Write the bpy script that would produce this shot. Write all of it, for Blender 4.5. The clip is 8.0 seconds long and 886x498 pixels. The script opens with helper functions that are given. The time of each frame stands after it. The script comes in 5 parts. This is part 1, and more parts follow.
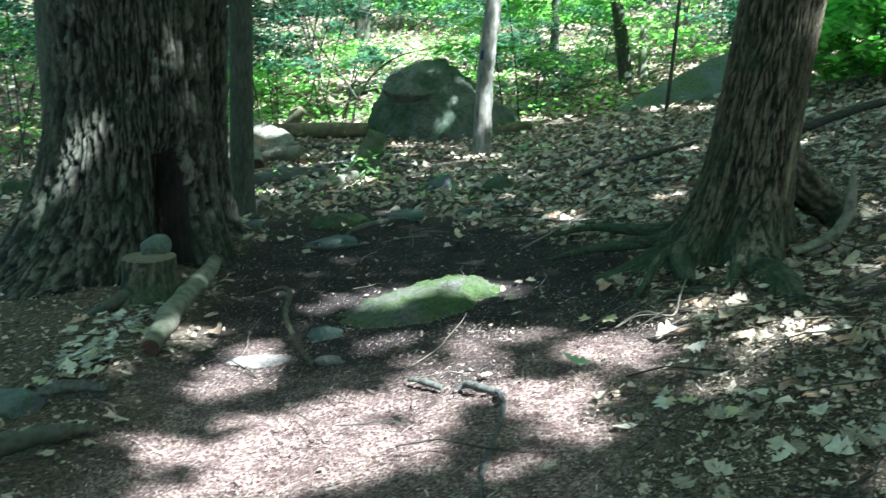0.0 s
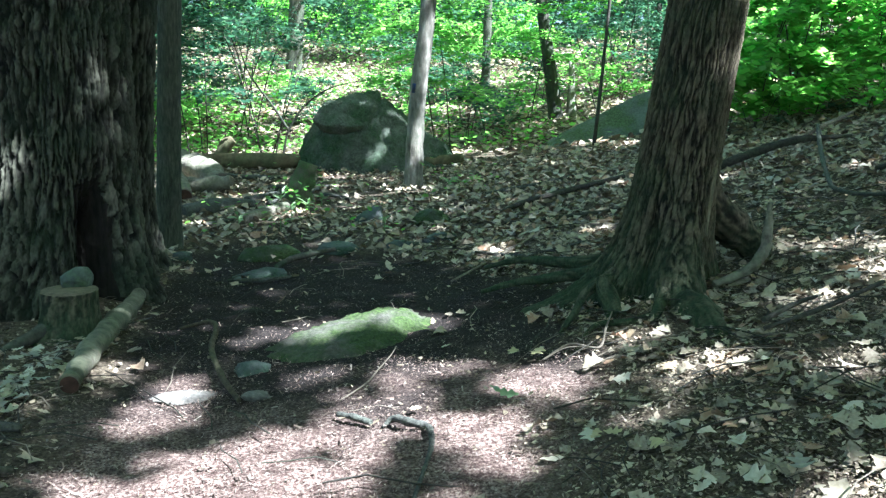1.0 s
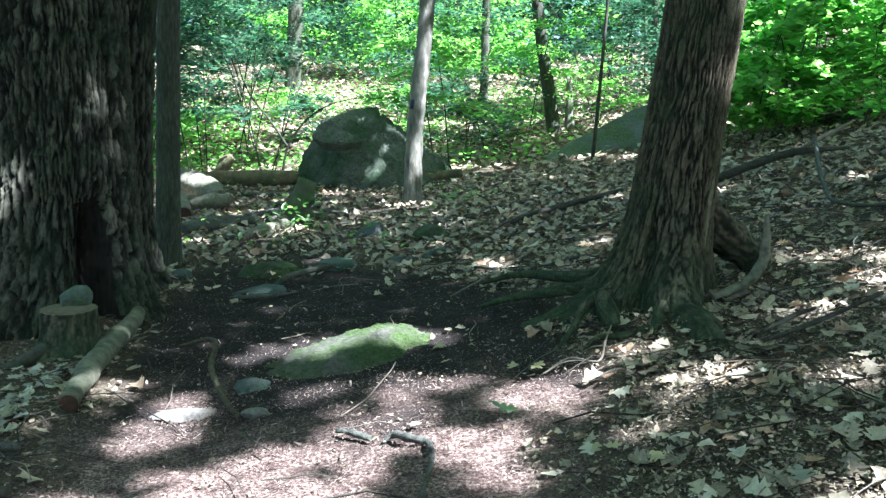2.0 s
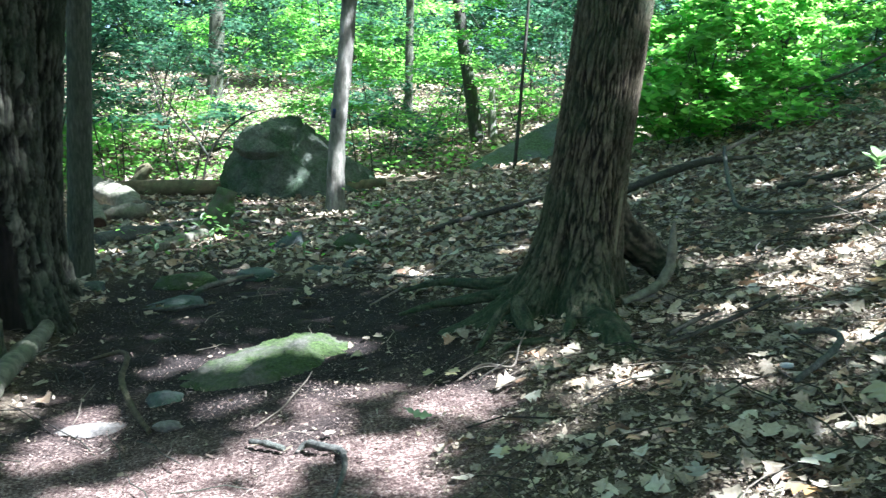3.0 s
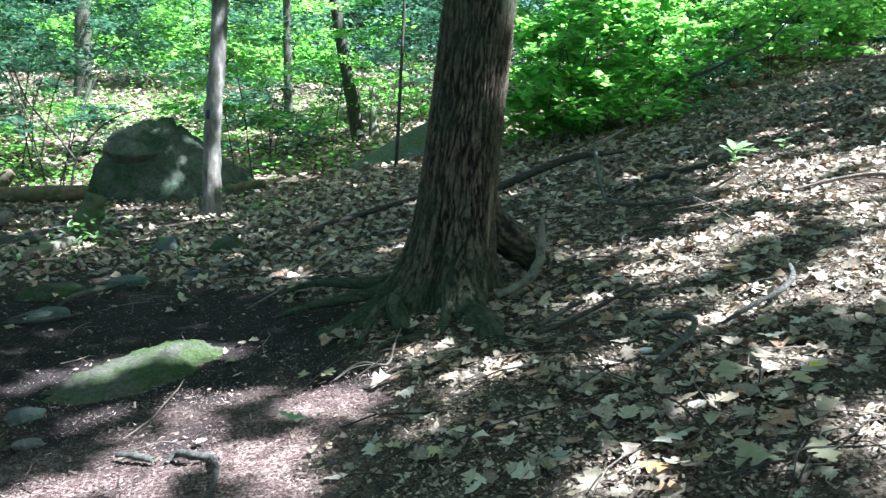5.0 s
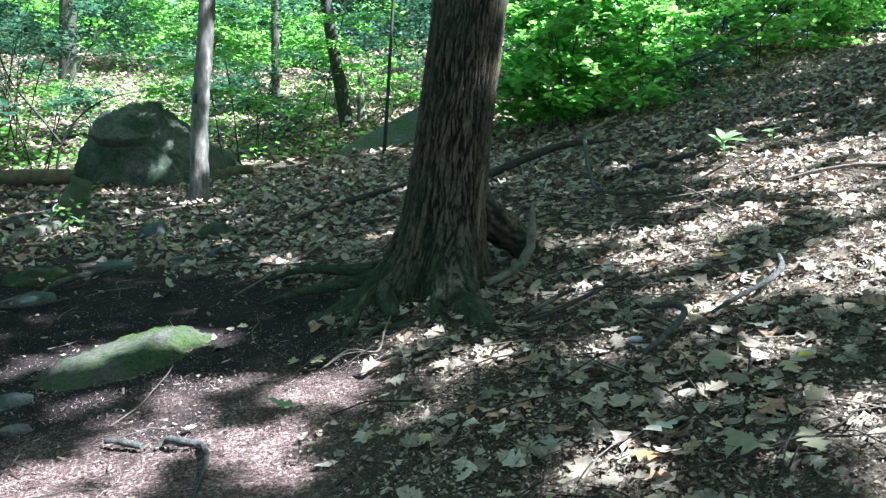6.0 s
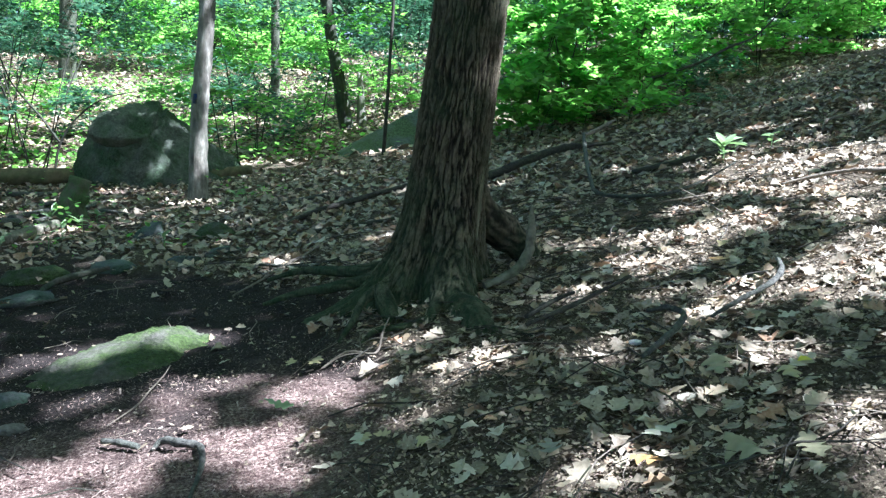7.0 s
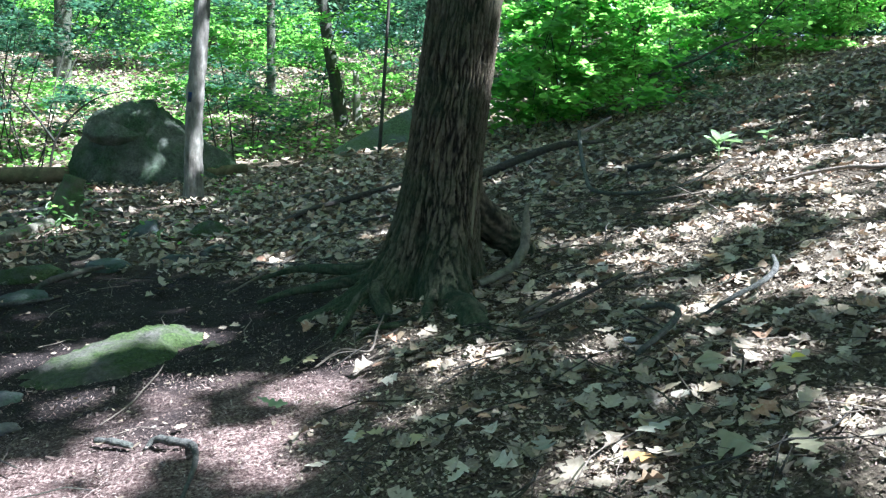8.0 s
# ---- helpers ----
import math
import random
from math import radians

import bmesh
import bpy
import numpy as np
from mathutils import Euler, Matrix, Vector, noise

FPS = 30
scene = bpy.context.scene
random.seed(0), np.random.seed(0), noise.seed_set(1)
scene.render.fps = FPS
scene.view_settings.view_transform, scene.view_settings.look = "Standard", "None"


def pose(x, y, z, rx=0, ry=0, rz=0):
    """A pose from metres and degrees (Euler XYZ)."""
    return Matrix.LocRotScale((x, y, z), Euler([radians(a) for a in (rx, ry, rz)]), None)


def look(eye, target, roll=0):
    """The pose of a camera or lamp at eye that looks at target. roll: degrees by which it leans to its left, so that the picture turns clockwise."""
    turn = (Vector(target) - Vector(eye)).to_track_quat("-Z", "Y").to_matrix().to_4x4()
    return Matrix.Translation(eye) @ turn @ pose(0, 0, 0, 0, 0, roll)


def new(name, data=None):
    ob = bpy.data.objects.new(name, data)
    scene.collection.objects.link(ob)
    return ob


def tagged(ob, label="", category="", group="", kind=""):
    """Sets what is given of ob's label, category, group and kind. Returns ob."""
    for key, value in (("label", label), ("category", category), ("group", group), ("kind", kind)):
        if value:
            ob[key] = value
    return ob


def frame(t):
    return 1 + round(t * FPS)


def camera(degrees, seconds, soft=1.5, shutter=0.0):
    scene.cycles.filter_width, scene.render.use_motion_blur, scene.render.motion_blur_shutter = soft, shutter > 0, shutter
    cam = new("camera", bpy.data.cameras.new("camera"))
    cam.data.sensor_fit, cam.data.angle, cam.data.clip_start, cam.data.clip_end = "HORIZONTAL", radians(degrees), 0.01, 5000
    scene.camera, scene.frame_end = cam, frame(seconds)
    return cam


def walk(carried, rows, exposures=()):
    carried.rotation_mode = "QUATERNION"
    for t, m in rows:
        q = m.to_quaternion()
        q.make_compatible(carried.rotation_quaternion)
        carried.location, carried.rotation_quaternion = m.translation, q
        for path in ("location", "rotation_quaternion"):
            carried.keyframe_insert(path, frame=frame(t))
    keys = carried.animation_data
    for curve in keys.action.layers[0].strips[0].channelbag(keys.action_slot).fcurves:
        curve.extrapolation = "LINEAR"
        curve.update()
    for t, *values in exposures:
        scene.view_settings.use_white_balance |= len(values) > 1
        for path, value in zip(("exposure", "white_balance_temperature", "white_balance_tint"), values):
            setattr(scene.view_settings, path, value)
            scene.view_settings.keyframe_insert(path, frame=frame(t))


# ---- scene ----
cam = camera(54.6, 8.0, soft=1.35, shutter=0.3)
PATH = [
    (0, (-0.1, 0.09, 1.484), (-0.097, 2.036, 1.021), 0.2),
    (0.5, (-0.083, 0.083, 1.494), (0.053, 2.037, 1.093), 0.9),
    (1, (-0.085, 0.083, 1.497), (0.074, 2.038, 1.106), 1.2),
    (2.3, (-0.067, 0.065, 1.498), (0.1, 2.031, 1.166), 0.3),
    (2.5, (-0.055, 0.048, 1.498), (0.146, 2.012, 1.18), 0.6),
    (3, (-0.015, 0.033, 1.502), (0.309, 1.978, 1.169), 1.0),
    (3.5, (0.009, 0.015, 1.503), (0.408, 1.947, 1.179), 1.8),
    (4, (0.022, 0.002, 1.506), (0.452, 1.927, 1.18), 1.3),
    (4.5, (0.038, -0.008, 1.509), (0.532, 1.903, 1.188), 0.8),
    (5, (0.062, -0.009, 1.507), (0.637, 1.877, 1.174), 0.4),
    (5.2, (0.056, -0.026, 1.51), (0.66, 1.85, 1.169), 0.5),
    (6.5, (0.044, 0.018, 1.508), (0.646, 1.89, 1.142), 1.2),
    (7, (0.045, 0.015, 1.506), (0.652, 1.886, 1.148), 1.4),
    (7.5, (0.047, 0.013, 1.506), (0.654, 1.885, 1.147), 1.4),
    (8, (0.06, 0.018, 1.502), (0.674, 1.887, 1.14), 1.3),
]
walk(cam, [(t, look(eye, target, roll)) for t, eye, target, roll in PATH], [(0, 2.95, 4950, -4), (1.2, 2.97, 4980, 0), (2.5, 2.97, 5000, 3), (4.0, 2.92, 4990, 6), (5.0, 2.72, 4960, 6), (6.3, 2.65, 4920, 7), (8, 2.65, 4920, 7)])

# ---- light ----
SUN = Vector((0.50, -0.30, 0.81)).normalized()
world = bpy.data.worlds.new("world")
scene.world = world
world.use_nodes = True
wn = world.node_tree
sky = wn.nodes.new("ShaderNodeTexSky")
sky.sky_type, sky.sun_disc = "NISHITA", False
sky.air_density, sky.dust_density, sky.ozone_density = 0.75, 3.5, 0.4
sky.sun_elevation = math.asin(SUN.z)
sky.sun_rotation = math.atan2(SUN.x, SUN.y)
wn.nodes["Background"].inputs["Strength"].default_value = 0.07
wn.links.new(sky.outputs["Color"], wn.nodes["Background"].inputs["Color"])
lamp = bpy.data.lights.new("sun", "SUN")
lamp.energy, lamp.angle, lamp.color = 5.0, radians(0.55), (1.0, 0.94, 0.88)
sun = new("sun", lamp)
sun.matrix_world = look(SUN * 60, (0, 0, 0))


# ---- numbers ----
def vnoise(x, y, seed=0):
    """Smooth value noise, -1 to 1, on arrays."""
    x, y = np.asarray(x, float), np.asarray(y, float)
    xi, yi = np.floor(x).astype(np.int64), np.floor(y).astype(np.int64)
    fx, fy = x - xi, y - yi
    fx, fy = fx * fx * (3 - 2 * fx), fy * fy * (3 - 2 * fy)

    def rnd(a, b):
        n = (a * 374761393 + b * 668265263 + seed * 1442695041) & 0x7FFFFFFF
        n = ((n ^ (n >> 13)) * 1274126177) & 0x7FFFFFFF
        return ((n ^ (n >> 16)) & 0xFFFF) / 32767.5 - 1
    return ((rnd(xi, yi) * (1 - fx) + rnd(xi + 1, yi) * fx) * (1 - fy)
            + (rnd(xi, yi + 1) * (1 - fx) + rnd(xi + 1, yi + 1) * fx) * fy)


def softplus(v, w):
    v = np.asarray(v, float) / w
    return w * (np.log1p(np.exp(-np.abs(v))) + np.maximum(v, 0))


def height(x, y):
    """The ground: a level path with a hillside to its right, and land that rises beyond the boulder."""
    x, y = np.asarray(x, float), np.asarray(y, float)
    yc = np.clip(y, -10, 40)
    u = softplus(x - (-0.2 + 0.16 * (yc - 4)), 0.7)
    u = u - softplus(u - 13, 1.5)
    hill = 0.178 * u + 0.0035 * u * u
    back = 5.0 * (1 - np.exp(-0.022 * softplus(y - 19, 3.0)))
    back = back + (7.0 * (1 - np.exp(-0.03 * softplus(y - 17, 2.5))) - back) * np.clip((8.0 - x) / 4.0, 0, 1) * np.clip((y - 15) / 4, 0, 1)
    bump = 0.018 * vnoise(x * 1.3, y * 1.3, 3) + 0.012 * vnoise(x * 3.7, y * 3.7, 4)
    far = np.clip((np.hypot(x, y - 5) - 7) / 8, 0, 1)
    worn = 0.03 * bare(x, y) * np.clip(1.5 - np.hypot(x - 1, y - 5) / 10, 0, 1)
    return hill + back + bump - worn + far * 0.09 * vnoise(x * 0.45, y * 0.45, 5)


def zat(x, y):
    return float(height(x, y))


def bare(x, y):
    """1 on the trodden soil of the path, 0 in the leaf litter."""
    x, y = np.asarray(x, float), np.asarray(y, float)
    left = np.interp(y, [0, 2.6, 3.5, 4.5, 6.0, 7.0, 8.0, 9.0, 11.5, 13.7, 16], [-1.6, -1.45, -1.35, -1.4, -1.55, -1.6, -1.35, -1.15, -0.9, -0.9, -1.2])
    right = np.interp(y, [0, 2.4, 3.3, 4.2, 5.2, 6.2, 6.9, 7.6, 9.0, 11.5, 13.7, 16], [0.3, 0.5, 0.78, 1.0, 1.05, 0.8, 0.2, -0.5, -0.35, 0.0, 0.25, 0.3])
    wob = 0.16 * vnoise(x * 2.1, y * 2.1, 11) + 0.10 * vnoise(x * 6, y * 6, 12)
    d = np.minimum(x - left, right - x) + wob
    return np.clip(d / 0.28 + 0.5, 0, 1) * np.interp(y, [6.8, 8.2, 14.5, 16], [1, 0.5, 0.5, 0])


def smooth_path(points, n):
    """A smooth curve through the points, with n steps a span."""
    p = [Vector(q) for q in points]
    p = [p[0] * 2 - p[1]] + p + [p[-1] * 2 - p[-2]]
    out = []
    for i in range(1, len(p) - 2):
        for k in range(n):
            t = k / n
            out.append(0.5 * (2 * p[i] + (p[i + 1] - p[i - 1]) * t + (2 * p[i - 1] - 5 * p[i] + 4 * p[i + 1] - p[i + 2]) * t * t
                              + (3 * p[i] - p[i - 1] - 3 * p[i + 1] + p[i + 2]) * t ** 3))
    out.append(p[-2])
    return out


# ---- mesh helpers ----
def mesh_from(name, verts, faces, smooth=True):
    me = bpy.data.meshes.new(name)
    me.from_pydata([tuple(v) for v in verts], [], faces)
    if smooth:
        me.polygons.foreach_set("use_smooth", [True] * len(me.polygons))
    me.update()
    return me


def mesh_arrays(name, verts, loops, starts):
    """A mesh straight from arrays: vertices, corner indices, and where each face starts."""
    me = bpy.data.meshes.new(name)
    me.vertices.add(len(verts))
    me.vertices.foreach_set("co", np.ascontiguousarray(verts, dtype=np.float32).ravel())
    me.loops.add(len(loops))
    me.loops.foreach_set("vertex_index", np.ascontiguousarray(loops, dtype=np.int32))
    me.polygons.add(len(starts))
    me.polygons.foreach_set("loop_start", np.ascontiguousarray(starts, dtype=np.int32))
    me.update(calc_edges=True)
    me.validate()
    return me


def part(name, me, material, parent=None, label=""):
    ob = new(name, me)
    if material and not me.materials:
        me.materials.append(material)
    if parent:
        ob.parent = parent
    return tagged(ob, label)


def empty(name, at, label, category, group="", kind=""):
    ob = new(name)
    ob.location = at
    ob.empty_display_size = 0.2
    return tagged(ob, label, category, group, kind)


def tube(points, radii, seg=10, steps=5, rough=0.0, freq=6.0, origin=(0, 0, 0), seed=0.0, cut=True):
    """A tapered, slightly uneven tube along a smooth path; both ends are closed."""
    line = smooth_path(points, steps)
    n = len(line)
    rr = np.interp(np.linspace(0, len(points) - 1, n), range(len(points)), radii)
    o = Vector(origin)
    verts, faces = [], []
    side = None
    for i, p in enumerate(line):
        d = (line[min(i + 1, n - 1)] - line[max(i - 1, 0)]).normalized()
        if side is None:
            side = d.orthogonal().normalized()
        side = (side - d * side.dot(d)).normalized()
        up = d.cross(side)
        for k in range(seg):
            a = 2 * math.pi * k / seg
            v = side * math.cos(a) + up * math.sin(a)
            q = p + v * rr[i]
            if rough:
                q = q + v * rr[i] * rough * noise.noise(q * freq + Vector((seed, 0, seed)))
            verts.append(q - o)
    for i in range(n - 1):
        for k in range(seg):
            a, b = i * seg + k, i * seg + (k + 1) % seg
            faces.append((a, b, b + seg, a + seg))
    faces.append(tuple(range(seg - 1, -1, -1)))
    faces.append(tuple((n - 1) * seg + k for k in range(seg)))
    me = mesh_from("tube", verts, faces)
    if cut:
        me.polygons[-1].use_smooth = me.polygons[-2].use_smooth = False
    return me


def rock_mesh(size, seed, planes=9, sub=4, rough=0.10, fine=0.03, flat_top=0.0, tilt=(0, 0)):
    """A weathered stone: a ball cut by random planes, roughened at two scales. Its foot is at z = 0."""
    rnd = random.Random(seed)
    bm = bmesh.new()
    bmesh.ops.create_icosphere(bm, subdivisions=sub, radius=1.0)
    cuts = []
    for _ in range(planes):
        d = Vector((rnd.gauss(0, 1), rnd.gauss(0, 1), rnd.gauss(0, 0.8))).normalized()
        cuts.append((d, rnd.uniform(0.62, 0.88)))
    if flat_top:
        cuts.append((Vector((tilt[0], tilt[1], 1)).normalized(), flat_top))
    off = Vector((seed * 3.1, seed * 1.7, seed * 0.9))
    for v in bm.verts:
        p = v.co.copy()
        for d, k in cuts:
            e = p.dot(d) - k
            if e > 0:
                p -= d * e * 0.93
        p *= 1 + rough * noise.noise(p * 1.6 + off) + fine * noise.noise(p * 6 + off) + fine * 0.5 * noise.noise(p * 15 + off)
        v.co = Vector((p.x * size[0] / 2, p.y * size[1] / 2, p.z * size[2] / 2 + size[2] * 0.32))
    me = bpy.data.meshes.new("rock")
    bm.to_mesh(me)
    bm.free()
    me.polygons.foreach_set("use_smooth", [True] * len(me.polygons))
    return me


def scatter(template, faces, pos, rot, size):
    """Copies of one small shape at many places: pos (n,3), rot (n,3,3), size (n,)."""
    n, k = len(pos), len(template)
    v = np.einsum("nij,kj->nki", rot, template) * size[:, None, None] + pos[:, None, :]
    flat = np.concatenate([np.array(f) for f in faces])
    lens = np.array([len(f) for f in faces])
    loops = (flat[None, :] + (np.arange(n) * k)[:, None]).ravel()
    starts = (np.concatenate([[0], np.cumsum(lens)[:-1]])[None, :] + (np.arange(n) * len(flat))[:, None]).ravel()
    return v.reshape(-1, 3), loops, starts


def join_scatter(name, sets, smooth=False):
    vs, ls, ss, nv, nl = [], [], [], 0, 0
    for v, l, s in sets:
        vs.append(v), ls.append(l + nv), ss.append(s + nl)
        nv, nl = nv + len(v), nl + len(l)
    me = mesh_arrays(name, np.concatenate(vs), np.concatenate(ls), np.concatenate(ss))
    if smooth:
        me.polygons.foreach_set("use_smooth", np.ones(len(me.polygons), dtype=bool))
    return me


def turns(rng, n, tilt, normal=None):
    """Random turns about the vertical, leaning by about tilt (radians)."""
    a = rng.uniform(0, 2 * np.pi, n)
    ca, sa = np.cos(a), np.sin(a)
    z = np.zeros(n)
    spin = np.stack([np.stack([ca, -sa, z], -1), np.stack([sa, ca, z], -1), np.stack([z, z, z + 1], -1)], 1)
    nx, ny = rng.normal(0, tilt, n), rng.normal(0, tilt, n)
    if normal is not None:
        nx, ny = nx + normal[:, 0], ny + normal[:, 1]
    up = np.stack([nx, ny, z + 1], -1)
    up /= np.linalg.norm(up, axis=1)[:, None]
    ex = np.stack([z + 1, z, -up[:, 0] / up[:, 2]], -1)
    ex /= np.linalg.norm(ex, axis=1)[:, None]
    ey = np.cross(up, ex)
    base = np.stack([ex, ey, up], -1)
    return base @ spin


# ---- materials ----
def node_mat(name):
    m = bpy.data.materials.new(name)
    m.use_nodes = True
    nt = m.node_tree
    return m, nt, nt.nodes["Principled BSDF"]


def noise_node(nt, vec, scale, detail=6, rough=0.6):
    n = nt.nodes.new("ShaderNodeTexNoise")
    n.inputs["Scale"].default_value, n.inputs["Detail"].default_value, n.inputs["Roughness"].default_value = scale, detail, rough
    nt.links.new(vec, n.inputs["Vector"])
    return n.outputs["Fac"]


def ramp(nt, fac, stops):
    r = nt.nodes.new("ShaderNodeValToRGB")
    el = r.color_ramp.elements
    while len(el) < len(stops):
        el.new(0.5)
    for e, (p, c) in zip(el, stops):
        e.position, e.color = p, (*c, 1)
    nt.links.new(fac, r.inputs["Fac"])
    return r.outputs["Color"]


def mix(nt, fac, a, b, kind="MIX"):
    m = nt.nodes.new("ShaderNodeMix")
    m.data_type, m.blend_type = "RGBA", kind
    for s, v in ((m.inputs[0], fac), (m.inputs[6], a), (m.inputs[7], b)):
        if isinstance(v, (int, float)):
            s.default_value = v
        elif isinstance(v, tuple):
            s.default_value = (*v, 1)
        else:
            nt.links.new(v, s)
    return m.outputs[2]


def math_node(nt, op, a, b=0.0):
    m = nt.nodes.new("ShaderNodeMath")
    m.operation = op
    for s, v in zip(m.inputs, (a, b)):
        if isinstance(v, (int, float)):
            s.default_value = v
        else:
            nt.links.new(v, s)
    return m.outputs[0]


def coords(nt, scale=(1, 1, 1)):
    t = nt.nodes.new("ShaderNodeTexCoord")
    mp = nt.nodes.new("ShaderNodeMapping")
    mp.inputs["Scale"].default_value = scale
    nt.links.new(t.outputs["Object"], mp.inputs["Vector"])
    return mp.outputs["Vector"]


def bump(nt, bsdf, fac, strength, dist):
    b = nt.nodes.new("ShaderNodeBump")
    b.inputs["Strength"].default_value, b.inputs["Distance"].default_value = strength, dist
    nt.links.new(fac, b.inputs["Height"])
    nt.links.new(b.outputs["Normal"], bsdf.inputs["Normal"])


def bark_mat(name, dark, mid, light, moss, moss_amount, stretch=(1, 1, 0.18), scale=30, rough=0.9, plated=False, foot=0.0):
    """Bark; where it is plated, the mesh tells cracks from plates, and cracks are coloured near-black."""
    m, nt, b = node_mat(name)
    v, w = coords(nt, stretch), coords(nt)
    grain = noise_node(nt, v, scale, 8, 0.65)
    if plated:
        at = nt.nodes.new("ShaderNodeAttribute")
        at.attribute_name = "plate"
        # cracks: darker inner bark, with the shade of the furrow painted in
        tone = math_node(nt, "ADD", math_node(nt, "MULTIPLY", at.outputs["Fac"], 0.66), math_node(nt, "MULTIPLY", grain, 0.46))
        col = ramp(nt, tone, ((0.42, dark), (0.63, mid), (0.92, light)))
    else:
        col = ramp(nt, grain, ((0.32, dark), (0.52, mid), (0.72, light)))
    big = noise_node(nt, w, 2.3, 5)
    col = mix(nt, ramp(nt, big, ((0.35, (0, 0, 0)), (0.7, (0.35, 0.35, 0.35)))), col, mid if plated else light)
    mossy = math_node(nt, "MULTIPLY", ramp(nt, noise_node(nt, w, 3.1, 7), ((0.45, (0, 0, 0)), (0.62, (1, 1, 1)))), moss_amount)
    if foot:
        sep = nt.nodes.new("ShaderNodeSeparateXYZ")
        nt.links.new(w, sep.inputs[0])
        low = math_node(nt, "ADD", math_node(nt, "MULTIPLY", sep.outputs["Z"], -0.8), noise_node(nt, w, 5, 8, 0.7))
        mossy = math_node(nt, "MAXIMUM", mossy, ramp(nt, low, ((0.12, (0, 0, 0)), (0.5, (foot, foot, foot)))))
    col = mix(nt, mossy, col, ramp(nt, grain, ((0.3, tuple(c * 0.45 for c in moss)), (0.7, tuple(c * 1.5 for c in moss)))))
    nt.links.new(col, b.inputs["Base Color"])
    b.inputs["Roughness"].default_value = rough
    b.inputs["Specular IOR Level"].default_value = 0.25
    fine = noise_node(nt, v, scale * 2.6, 8, 0.75)
    bump(nt, b, math_node(nt, "ADD", grain, fine), 1.0, 0.02 if plated else 0.01)
    return m


def stone_mat(name, dark, light, moss, moss_lo, moss_hi, scale=5.0, relief=0.02):
    m, nt, b = node_mat(name)
    w = coords(nt)
    fine, big = noise_node(nt, w, scale * 9, 8, 0.7), noise_node(nt, w, scale * 0.6, 7)
    col = mix(nt, fine, ramp(nt, big, ((0.3, dark), (0.7, light))), ramp(nt, fine, ((0.35, dark), (0.65, light))))
    mossy = ramp(nt, noise_node(nt, w, scale * 0.8, 9, 0.65), ((moss_lo, (0, 0, 0)), (moss_hi, (1, 1, 1))))
    tint = ramp(nt, noise_node(nt, w, scale * 14, 6), ((0.3, tuple(c * 0.35 for c in moss)), (0.7, tuple(min(1, c * 1.6) for c in moss))))
    nt.links.new(mix(nt, mossy, col, tint), b.inputs["Base Color"])
    b.inputs["Roughness"].default_value = 0.85
    b.inputs["Specular IOR Level"].default_value = 0.3
    bump(nt, b, math_node(nt, "ADD", fine, big), 0.7, relief)
    return m


def leaf_mat(name, stops, through_stops, source, translucent=0.45, rough=0.5, grain=60, gloss=0.35, blotch=0.22):
    """A leaf: colour by a random number for each leaf, and light shining through it."""
    m, nt, b = node_mat(name)
    if source == "island":
        pick = nt.nodes.new("ShaderNodeNewGeometry").outputs["Random Per Island"]
    else:
        pick = nt.nodes.new("ShaderNodeObjectInfo").outputs["Random"]
    veins = noise_node(nt, coords(nt), grain, 4)
    col = mix(nt, blotch, ramp(nt, pick, stops), ramp(nt, veins, ((0.3, stops[0][1]), (0.7, stops[-1][1]))))
    nt.links.new(col, b.inputs["Base Color"])
    b.inputs["Roughness"].default_value = rough
    b.inputs["Specular IOR Level"].default_value = gloss
    tr = nt.nodes.new("ShaderNodeBsdfTranslucent")
    nt.links.new(ramp(nt, pick, through_stops), tr.inputs["Color"])
    mx = nt.nodes.new("ShaderNodeMixShader")
    mx.inputs["Fac"].default_value = translucent
    nt.links.new(b.outputs["BSDF"], mx.inputs[1])
    nt.links.new(tr.outputs["BSDF"], mx.inputs[2])
    nt.links.new(mx.outputs["Shader"], nt.nodes["Material Output"].inputs["Surface"])
    return m


def wood_mat(name, dark, light, moss=(0.10, 0.16, 0.05), moss_amount=0.0, stretch=(1, 1, 1), scale=18):
    return bark_mat(name, dark, tuple((a + b) / 2 for a, b in zip(dark, light)), light, moss, moss_amount, stretch, scale, 0.85)


MOSS = (0.10, 0.17, 0.045)
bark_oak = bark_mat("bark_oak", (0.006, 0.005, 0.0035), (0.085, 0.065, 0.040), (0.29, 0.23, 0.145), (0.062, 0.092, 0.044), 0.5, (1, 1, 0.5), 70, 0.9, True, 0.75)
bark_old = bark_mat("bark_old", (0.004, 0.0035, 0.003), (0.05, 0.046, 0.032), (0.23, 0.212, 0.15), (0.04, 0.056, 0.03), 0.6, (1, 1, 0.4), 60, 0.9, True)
bark_smooth = bark_mat("bark_smooth", (0.03, 0.026, 0.02), (0.19, 0.162, 0.128), (0.50, 0.45, 0.38), (0.06, 0.07, 0.04), 0.5, (1, 1, 0.35), 13)
bark_slim = bark_mat("bark_slim", (0.018, 0.019, 0.013), (0.07, 0.072, 0.048), (0.16, 0.155, 0.11), (0.04, 0.058, 0.03), 0.5, (1, 1, 0.2), 55)
bark_dark = bark_mat("bark_dark", (0.025, 0.022, 0.018), (0.06, 0.052, 0.042), (0.11, 0.095, 0.075), (0.05, 0.075, 0.04), 0.5, (1, 1, 0.3), 18)
# near-black wood that puts the hollow's shade into its colour
hollow_shade_wood = bark_mat("shaded_hollow_wood", (0.006, 0.005, 0.004), (0.018, 0.014, 0.011), (0.04, 0.03, 0.022), (0.02, 0.03, 0.015), 0.1)
